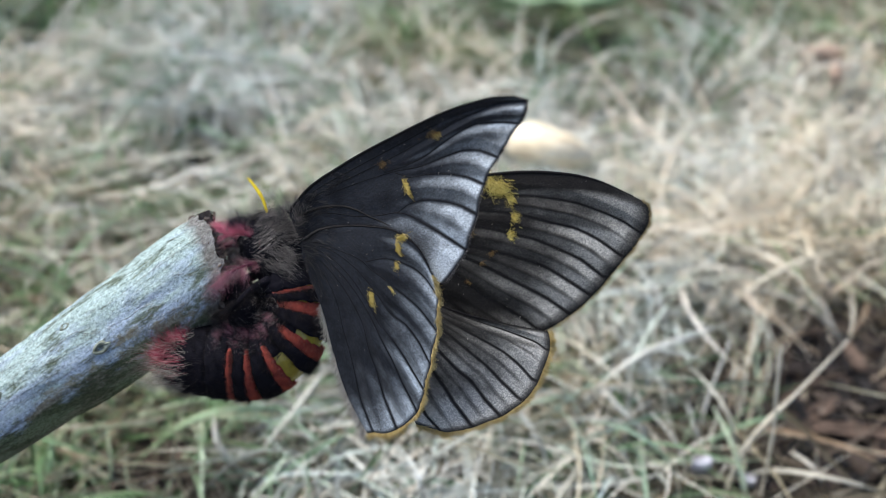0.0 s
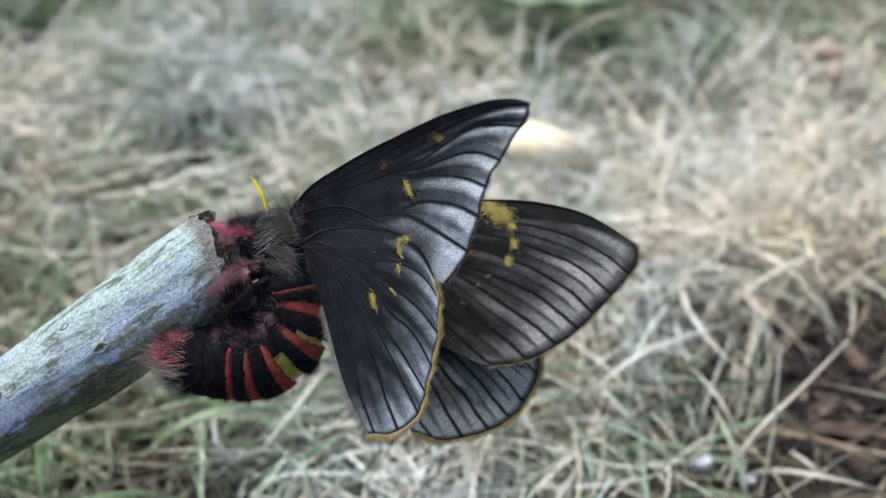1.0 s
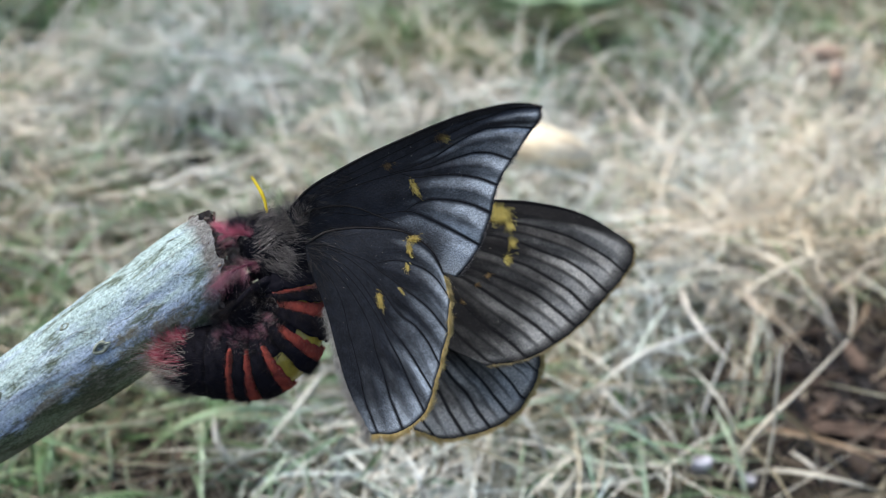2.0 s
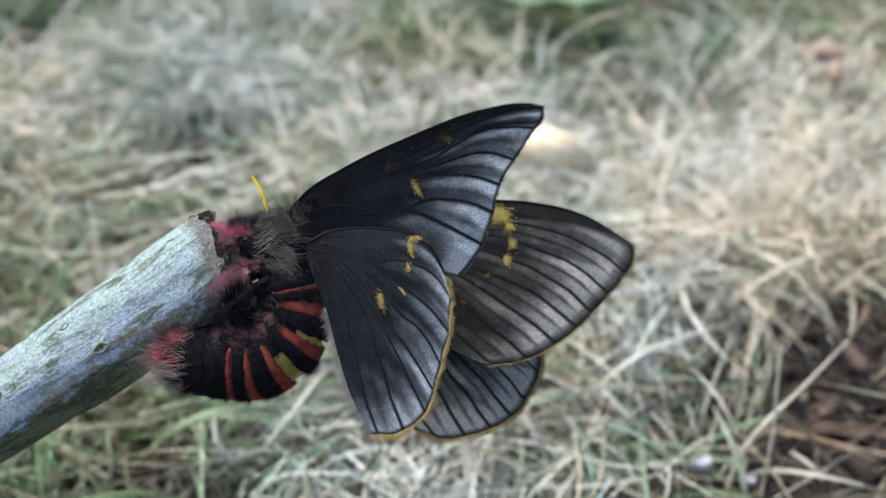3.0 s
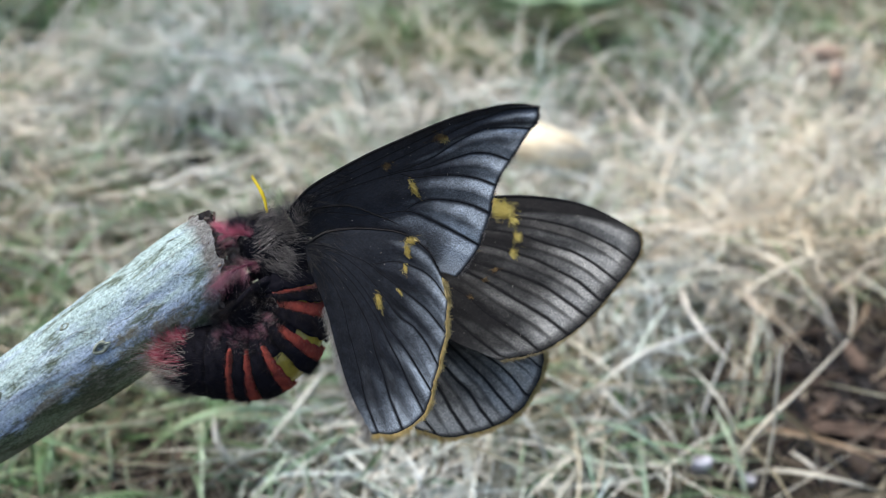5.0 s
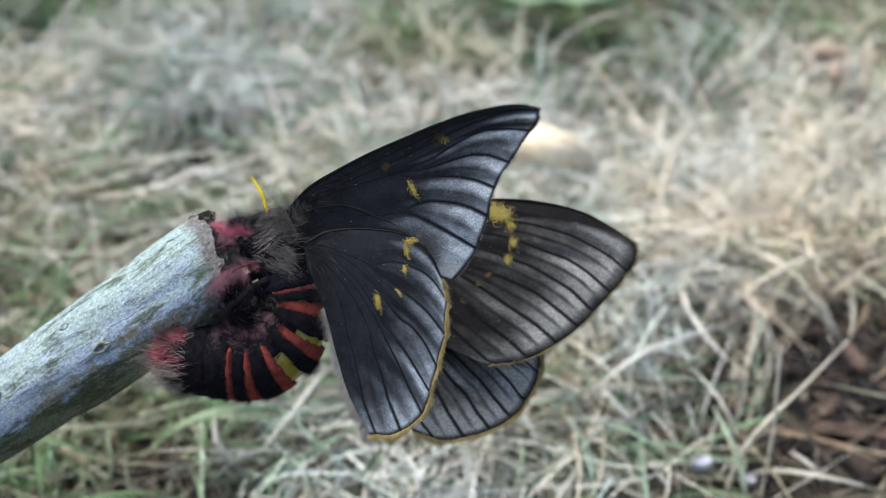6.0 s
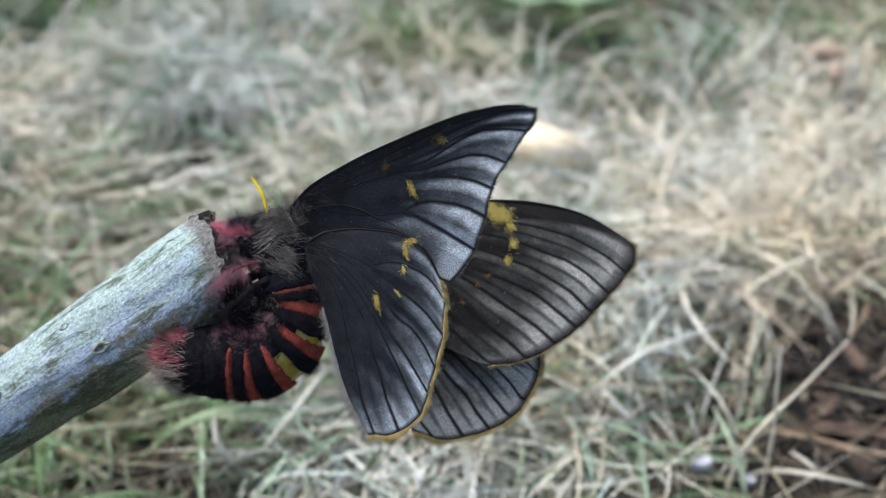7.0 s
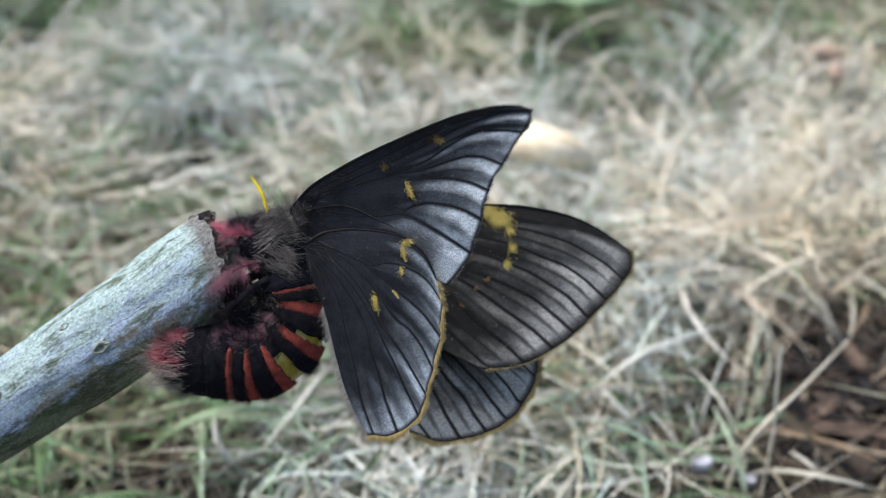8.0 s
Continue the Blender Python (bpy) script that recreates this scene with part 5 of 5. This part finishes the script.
def moth():
    thing = new("moth")
    thing.matrix_world = SPECIMEN @ Matrix.Translation(FOOT * MM)
    tagged(thing, "black moth with gold-marked wings and red-banded abdomen clinging to branch", "moth")
    # thorax and head
    tc, tr = np.array([-25.0, -0.4, -0.8]), np.array([6.6, 4.9, 4.4])
    th = ellipsoid("thorax", tc, tr, -42, CUTICLE, thing, "thorax in shaggy grey-brown fur")
    p, n = shell_hair(3200, tc, tr * 0.98, -42)
    part("under_fur", strands("under_fur", mm(p), n * 0.7 + [0.5, -0.25, 0.0] + rng.normal(0, 0.35, p.shape), rng.uniform(0.5, 1.2, len(p)) * MM, 0.028 * MM, FUR_BLACK, 0.4, 4, locks=80), FUR_BLACK, th)
    # combed locks: down from the collar, then back towards the wing roots
    p, n = shell_hair(9000, tc, tr, -42, ((-0.4, 0.0, 0.9), -0.05))
    left = (p[:, 1] > -3.2) & (p[:, 0] < -22.5)
    p, n = p[left], n[left]
    flow = np.stack([np.full(len(p), 0.85), np.interp(p[:, 0], [-31, -28, -24, -22], [0.32, 0.10, -0.25, -0.42]), np.zeros(len(p))], -1)
    part("fur", strands("fur", mm(p), n * 0.20 + flow + rng.normal(0, 0.09, p.shape), rng.uniform(1.8, 4.2, len(p)) * MM, 0.0125 * MM, FUR_WOOL, 0.45, 8, locks=90, wave=0.07), FUR_WOOL, th, "soft combed grey-brown fur")
    p, n = shell_hair(3000, tc, tr * 1.02, -42, ((-0.4, -0.1, 0.9), 0.1))
    left = (p[:, 1] > -3.6) & (p[:, 0] < -23.0) & (p[:, 1] < 2.0)
    p, n = p[left], n[left]
    flow = np.stack([np.full(len(p), 0.9), np.interp(p[:, 0], [-31, -28, -24, -22], [0.28, 0.08, -0.25, -0.40]), np.zeros(len(p))], -1)
    part("long_fur", strands("long_fur", mm(p), n * 0.22 + flow + rng.normal(0, 0.08, p.shape), rng.uniform(3.0, 6.0, len(p)) * MM, 0.013 * MM, FUR_PALE, 0.6, 10, locks=34, wave=0.09), FUR_PALE, th, "long wavy pale grey fur")
    p, n = shell_hair(2400, (-21.6, 4.9, 3.2), np.array([3.6, 1.5, 2.0]), 36)
    part("shoulder_fur", strands("shoulder_fur", mm(p), n * 0.7 + [-0.1, 0.75, 0.25] + rng.normal(0, 0.25, p.shape), rng.uniform(0.9, 2.8, len(p)) * MM, 0.012 * MM, FUR_WOOL, 0.5, 6, locks=60, wave=0.06), FUR_WOOL, th)
    hc, hr = np.array([-30.3, 2.9, -0.5]), np.array([2.3, 2.0, 2.3])
    hd = ellipsoid("head", hc, hr, -20, CUTICLE, thing, "small dark head with pink tufts")
    p, n = shell_hair(1400, hc, hr, -20)
    part("head_hair", strands("head_hair", mm(p), n + [0.2, 0.1, 0.1] + rng.normal(0, 0.3, p.shape), rng.uniform(0.8, 2.0, len(p)) * MM, 0.014 * MM, FUR_WOOL, 0.5, 6, locks=40, wave=0.06), FUR_WOOL, hd)
    ellipsoid("eye", (-31.4, 3.4, 1.3), (0.8, 0.8, 0.7), 0, CUTICLE, hd, "glossy black eye", 0.0)
    # antenna
    ap = mm(spline([(-26.4, 5.5, 0.0), (-26.9, 7.6, 0.1), (-27.7, 9.2, 0.1), (-28.9, 11.0, 0.0)], 30)) - mm((-26.4, 5.5, 0.0))
    v, q = tube(ap, np.interp(np.linspace(0, 1, 30), [0, 0.5, 0.9, 1], [0.20, 0.28, 0.20, 0.05]) * MM, 10)
    an = part("antenna", quick("antenna", v, q, ANTENNA_YELLOW), ANTENNA_YELLOW, thing, "bright yellow curved antenna")
    n = 160
    t = rng.integers(2, 29, n)
    part("antenna_teeth", strands("antenna_teeth", ap[t], np.array([0.5, 0.6, 0.0]) + rng.normal(0, 0.5, (n, 3)), rng.uniform(0.2, 0.4, n) * MM, 0.03 * MM, ANTENNA_YELLOW, 0.2, 2), ANTENNA_YELLOW, an)
    # abdomen: yellow skin inside, plates over it
    s = np.linspace(-44, 201, 120)
    c, r = spine(s)
    v, q = tube(mm(c), r * 0.93 * MM, 48)
    ab = part("abdomen", quick("abdomen", v, q, YELLOW_SKIN), YELLOW_SKIN, thing, "abdomen with yellow skin between black plates")
    c, r = spine(np.linspace(-58, 196, 120))
    sides = 48
    hide = np.array([[1.0 - 0.16 * min(1, max(0, (math.cos(6.283 * j / sides - math.pi) - 0.12) / 0.2)) + 0.03 * noise.noise((j * 0.5, i * 0.3, 2)) for j in range(sides)] for i in range(120)])
    v, q = tube(mm(c), r * 0.985 * MM, sides, hide)
    belly = part("belly", quick("belly", v, q, CUTICLE), CUTICLE, ab, "black hairy belly")
    n = 1500
    p, nn, tt = abdomen_hair(rng.uniform(-40, 190, n), rng.uniform(-0.9, 1.75, n))
    part("belly_down", strands("belly_down", p, nn * 0.6 + tt * 0.7 + rng.normal(0, 0.35, p.shape), rng.uniform(0.6, 1.7, n) * MM, 0.045 * MM, FUR_BLACK, 0.5, 4), FUR_BLACK, belly)
    # Black hairy filler added to close the dark gap inside the curl.
    ellipsoid("curl_filler", (-29.6, -9.0, -1.0), (3.4, 4.2, 3.4), 20, CUTICLE, belly)
    p, nn = shell_hair(700, np.array([-29.6, -9.0, -1.0]), np.array([3.4, 4.2, 3.4]), 20)
    part("curl_filler_hair", strands("curl_filler_hair", mm(p), nn + rng.normal(0, 0.4, p.shape), rng.uniform(0.8, 2.0, len(p)) * MM, 0.045 * MM, FUR_BLACK, 0.5, 4), FUR_BLACK, belly)
    ring_piece("segment", -60, -36.5, 1.02, 1.05, CUTICLE, ab, "black abdomen plate")
    for s0, s1, s2 in ((-36, -34, -22.5), (-22, -12, 8), (13, 23.5, 39), (51.5, 61, 79.5), (79, 87.5, 102.5), (102, 109.5, 138)):
        band = ring_piece("red_band", s0, s1 + 0.5, 1.0, 1.035, RED, ab, "red-orange band", (math.pi, -0.12))
        n = 700
        p, nn, tt = abdomen_hair(rng.uniform(s0 - 0.5, s1 + 1.0, n), rng.uniform(1.3, 3.7, n))
        part("band_hair", strands("band_hair", p + nn * 0.0003, nn * 0.2 + tt + rng.normal(0, 0.2, p.shape), rng.uniform(0.2, 0.5, n) * MM, 0.034 * MM, FUR_RED, 0.3, 2), FUR_RED, band)
        seg = ring_piece("segment", s1, s2, 1.03, 1.05, CUTICLE, ab, "black abdomen plate")
        n = 1500
        ss, aa = rng.uniform(s1 - 0.8, s2 - 2.5, n), rng.uniform(-0.4, 3.6, n)
        p, nn, tt = abdomen_hair(ss, aa)
        part("segment_hair", strands("segment_hair", p + nn * 0.0002, nn * 0.55 + tt + rng.normal(0, 0.2, p.shape), rng.uniform(0.6, 1.5, n) * MM, 0.023 * MM, FUR_BLACK, 0.35, 4, locks=60), FUR_BLACK, seg)
    tail = ring_piece("segment", 136, 201, 1.03, 1.0, CUTICLE, ab, "black hairy tail plate")
    n = 2600
    ss, aa = rng.uniform(136, 200, n), rng.uniform(-1.5, 4.6, n)
    p, nn, tt = abdomen_hair(ss, aa)
    part("tail_hair", strands("tail_hair", p, nn * 0.5 + tt + rng.normal(0, 0.2, p.shape), rng.uniform(0.8, 2.2, n) * MM, 0.018 * MM, FUR_BLACK, 0.4, 5, locks=90, wave=0.04), FUR_BLACK, tail)
    n = 2600
    ss, aa = 202 - 46 * rng.random(n) ** 1.2, rng.normal(0.68, 0.50, n)
    p, nn, tt = abdomen_hair(ss, aa)
    part("tail_tuft", strands("tail_tuft", p, nn * 0.22 + tt * 0.95 + rng.normal(0, 0.24, p.shape), rng.uniform(0.9, 2.6, n) * MM, 0.022 * MM, FUR_CRIMSON, 0.7, 7, locks=50, wave=0.10), FUR_CRIMSON, tail, "rose pink tail tuft")
    n = 460
    ss, aa = rng.uniform(148, 201, n), rng.uniform(0.2, 3.5, n)
    p, nn, tt = abdomen_hair(ss, aa)
    part("long_hair", strands("long_hair", p, nn * 0.16 + tt * 0.95 + rng.normal(0, 0.14, p.shape), rng.uniform(2.0, 5.0, n) * MM, 0.0165 * MM, FUR_WHITE, 1.0, 10, locks=60, wave=0.09), FUR_WHITE, tail)
    # legs on the near and far side
    leg([(-26.0, 1.0, 0.5), (-29.4, 2.2, 3.4), (-31.5, 2.2, 4.2), (-33.0, 3.0, 3.0)], [0.38, 0.22, 0.12, 0.04], thing, FUR_ROSE, 1500, 2.0, "foreleg in rose pink hair", (0.1, 0.35, 0.1))
    leg([(-25.8, -1.6, 0.8), (-29.4, -2.6, 4.2), (-31.6, -4.0, 5.2), (-33.4, -5.2, 4.2)], [0.38, 0.22, 0.12, 0.04], thing, FUR_PINK, 1300, 2.5, "middle leg with pink hair", (0.1, -0.25, 0.1))
    leg([(-25.6, -4.5, 3.4), (-28.0, -6.0, 4.8), (-31.0, -8.8, 5.0), (-33.6, -9.8, 3.6)], [0.7, 0.55, 0.4, 0.2], thing, FUR_BLACK, 1500, 1.7, "black hairy hind leg", (0, -0.2, 0.2))
    leg([(-28.0, 1.0, -3.5), (-31.0, 1.0, -4.8), (-33.6, 0.6, -4.0)], [0.8, 0.7, 0.35], thing, FUR_PINK, 350, 1.6, "far foreleg in pink hair")
    leg([(-27.0, -3.0, -4.0), (-31.0, -5.0, -5.0), (-34.0, -6.5, -4.0)], [0.8, 0.7, 0.35], thing, FUR_BLACK, 120, 1.4, "black far leg")
    # pink and grey hair where the abdomen meets the legs
    n = 620
    ss, aa = rng.uniform(-40, 130, n), rng.uniform(0.1, 1.3, n)
    p, nn, tt = abdomen_hair(ss, aa)
    part("belly_hair", strands("belly_hair", p, nn * 0.7 + tt * 0.6 + rng.normal(0, 0.16, p.shape), rng.uniform(0.8, 2.6, n) * MM, 0.0115 * MM, FUR_PALE, 0.6, 8, locks=22, wave=0.08), FUR_PALE, ab)
    tufts = np.array([(117, 0.75), (106, 0.6), (93, 0.95), (77, 0.7), (57, 0.85), (32, 0.9), (8, 0.95)])
    own = rng.integers(0, len(tufts), 520)
    p, nn, tt = abdomen_hair(tufts[own, 0] + rng.normal(0, 1.6, 520), tufts[own, 1] + rng.normal(0, 0.10, 520))
    n = len(p)
    part("pink_belly_hair", strands("pink_belly_hair", p, nn * 0.8 + tt * 0.7 + [0, -0.35, 0] + rng.normal(0, 0.16, p.shape), rng.uniform(0.9, 2.4, n) * MM, 0.018 * MM, FUR_PINK, 0.5, 8, wave=0.07), FUR_ROSE, ab)
    n = 12
    roots = mm(np.column_stack([rng.uniform(-29, -24, n), rng.uniform(-9, -3, n), rng.uniform(3.5, 5.5, n)]))
    part("loose_hair", strands("loose_hair", roots, rng.normal(0, 1, (n, 3)) + [-0.5, -0.3, 0.3], rng.uniform(1.5, 4.0, n) * MM, 0.010 * MM, FUR_EDGE, 0.4, 9, wave=0.08), FUR_EDGE, thing)
    # wings: the underside of the raised near pair, the upper side of the far pair
    made = dict(antenna=an)
    made["near_fore"] = wing("forewing", NEAR_FORE, thing, WING_UNDER, 1, "black forewing, grey between dark veins, few gold marks")
    made["near_hind"] = wing("hindwing", NEAR_HIND, thing, WING_UNDER, 1, "black hindwing with grey outer half and golden fringe")
    made["far_fore"] = wing("forewing", FAR_FORE, thing, WING_UPPER, 1, "smoky black forewing with broad gold band")
    made["far_hind"] = wing("hindwing", FAR_HIND, thing, WING_UPPER, 1, "smoky grey hindwing with golden fringe")
    return made


# seconds, three turns about the wing's root in degrees, slip of the root in millimetres
ROWS = dict(
    near_fore=[(0, -1.2, 0.4, 0.6, -0.16, -0.05), (0.1, -0.2, 2.2, 0.2, -0.19, -0.05), (0.2, 0.9, 4.1, -0.3, -0.21, -0.05), (0.3, 1.6, -1.6, 0.6, -0.25, -0.06), (0.4, 2.6, 1.4, 0, -0.27, -0.04), (0.5, 3.6, 1.6, -0.1, -0.31, -0.05), (0.7, 2.1, -1, 0.3, -0.19, -0.04), (0.9, 0.8, 2.1, -0.3, -0.1, -0.02), (1, 0, 0, 0, 0, 0), (1.2, 3.9, 1.8, -0.5, -0.16, -0.02), (1.5, 9.8, 4.3, -1.3, -0.39, -0.05), (2.8, 12.5, 4.1, -1.1, -0.27, -0.14), (3, 12.9, 4.6, -1.3, -0.24, -0.15), (3.5, 15.2, 6.2, -1.6, -0.18, -0.18), (4, 14.6, 5.4, -1.3, -0.13, -0.23), (4.5, 13.8, 4.9, -1.7, -0.26, -0.07), (4.7, 13.1, 3.8, -1.4, -0.28, -0.04), (5.8, 9.5, 2.4, -1.6, -0.38, 0.07), (6, 8.8, 3, -1.7, -0.4, 0.09), (6.5, 7.7, 2.2, -1.7, -0.31, 0.14), (7, 7.1, 1.2, -1.6, -0.18, 0.2), (7.5, 4.6, 0.4, -1.5, -0.09, 0.2), (8, 4, -0.8, -1.4, 0.01, 0.21)],
    near_hind=[(0, -0.2, 0.5, 0.4, -0.27, 0.15), (0.2, 1.4, 5.1, -1.4, -0.17, 0.14), (0.3, -1, -3.6, 1.3, -0.23, 0.15), (0.4, 0, 0.9, 0, -0.2, 0.15), (0.5, 0, 0.7, -0.1, -0.18, 0.15), (0.7, -0.5, -2.3, 0.9, -0.12, 0.09), (0.9, 1.1, 3.1, -1.1, 0, 0.02), (1, 0, 0, 0, 0, 0), (1.2, 0.6, 1.4, 0.2, 0.12, -0.07), (1.5, 1.6, 4.2, -0.2, 0.31, -0.18), (2.8, 2.2, 6, -0.5, 0.5, -0.23), (3, 2.2, 6.1, -0.5, 0.53, -0.23), (3.5, 2.9, 8.1, -0.3, 0.62, -0.34), (4, 2.5, 7.2, -0.5, 0.66, -0.24), (4.5, 2.5, 5.7, -0.5, 0.51, -0.28), (4.7, 2.2, 4.6, -0.6, 0.47, -0.27), (5.8, 1.4, 2.3, -0.2, 0.33, -0.25), (6, 1.6, 3.8, -0.8, 0.32, -0.24), (6.5, 1, 3, -0.9, 0.44, -0.2), (7, 1.1, 3, -1.1, 0.3, -0.2), (7.5, 0.6, 2.1, -1, 0.33, -0.2), (8, 0.2, 1, -1.1, 0.31, -0.18)],
    far_fore=[(0, 3.3, -15.2, 6.3, -0.23, 0.71), (0.1, 4.3, -11.9, 4.7, -0.21, 0.59), (0.2, 5.3, -8.6, 2.6, -0.18, 0.46), (0.3, 5.8, -8.3, 2, -0.14, 0.34), (0.4, 6.8, -4.6, 0.6, -0.1, 0.21), (0.5, 6.6, -8.6, 2.7, -0.04, 0.08), (0.7, 3.9, -5.3, 1.4, -0.03, 0.05), (0.9, 1.5, -0.8, 0, -0.01, 0.01), (1, 0, 0, 0, 0, 0), (1.5, 0.4, 2.9, 0.4, 0.09, -0.07), (3, -1.2, 3.8, 0.4, -0.02, -0.06), (3.5, -1, 4.1, 0.3, 0.04, 0.08), (4, -2, 3.9, 0.4, -0.13, 0), (4.5, 1.1, 0.1, 1.2, 0.05, -0.05), (4.6, -1.1, 0.1, 4.3, 0.41, -0.36), (4.7, -8.6, 6.3, 3.4, 0.61, -0.65), (5.8, -2.2, -0.1, 0.4, 0.06, -0.12), (6, -0.6, 1.5, 0.5, -0.05, -0.02), (6.5, 1.5, 1.6, 0.2, 0.09, -0.07), (7, 0.1, 1.8, 0.2, 0.02, -0.02), (7.5, -1.8, 3.6, -0.1, -0.04, -0.15), (8, 0.2, 4, -0.8, 0.15, -0.08)],
    far_hind=[(0, -23.5, -6.1, 5.5, -0.33, -0.84), (0.1, -19.8, -4.2, 4.1, -0.45, -0.56), (0.2, -16.4, -3.4, 2.6, -0.47, -0.3), (0.3, -13.6, -4.3, 1.8, -0.45, -0.07), (0.4, -10, -2.8, 0.1, -0.46, 0.19), (0.5, -6.6, -1.9, 2, -0.46, 0.43), (0.7, -5.1, -4.1, 0.3, -0.24, 0.24), (0.9, -1.6, -1.3, -0.5, -0.08, 0.09), (1, 0, 0, 0, 0, 0), (1.5, 1.2, 2.6, 0, 0.5, 0.1), (3, 1.2, 2.9, 0.2, 0.47, 0.11), (3.5, 1.7, 4, 0, 0.74, 0.29), (4, 1.2, 2.9, 0.2, 0.47, 0.11), (4.5, -0.3, -1.6, 1.1, -0.02, 0.18), (4.7, -1, -3.2, 1.7, -0.01, 0.13), (5.8, -0.4, -0.8, 0.1, -0.05, -0.09), (6, -0.2, 0.1, 0.5, -0.07, -0.12), (6.5, -0.2, -0.5, 0.2, 0, 0), (7, -0.2, -0.5, 0.2, 0, 0), (7.5, 0.6, 0, -0.2, 0.09, -0.06), (8, 1.2, 1.5, -0.9, 0.27, -0.02)],
)
ROOTS = dict(near_fore=(-22.48, 5.08, 3., 34), near_hind=(-19.55, 0.74, 5.8, 34), far_fore=(-19.48, 2.7, -4., -8), far_hind=(-18.78, -0.79, -7.2, -8))


def motions():
    for name, rows in ROWS.items():
        x, y, z, tilt = ROOTS[name]
        walk(WINGS[name], [(t, pose(*mm((x + tx, y + ty, z))) @ pose(0, 0, 0, 0, -tilt, 28.1) @ pose(0, 0, 0, rx, ry, rz)) for t, rx, ry, rz, tx, ty in rows])
    walk(WINGS["antenna"], [(t, pose(*mm((-26.4, 5.5, 0.0)), 0, 0, rz)) for t, rz in ((0, 5), (0.2, 4), (0.5, 0.5), (1, 0), (1.5, 0), (3, -1.5), (4.5, -1.5), (6, 0), (6.5, -0.5), (7.5, 0.5), (8, 0))])


ground()
turf()
litter()
leaves()
stalks()
branch()
WINGS = moth()
motions()
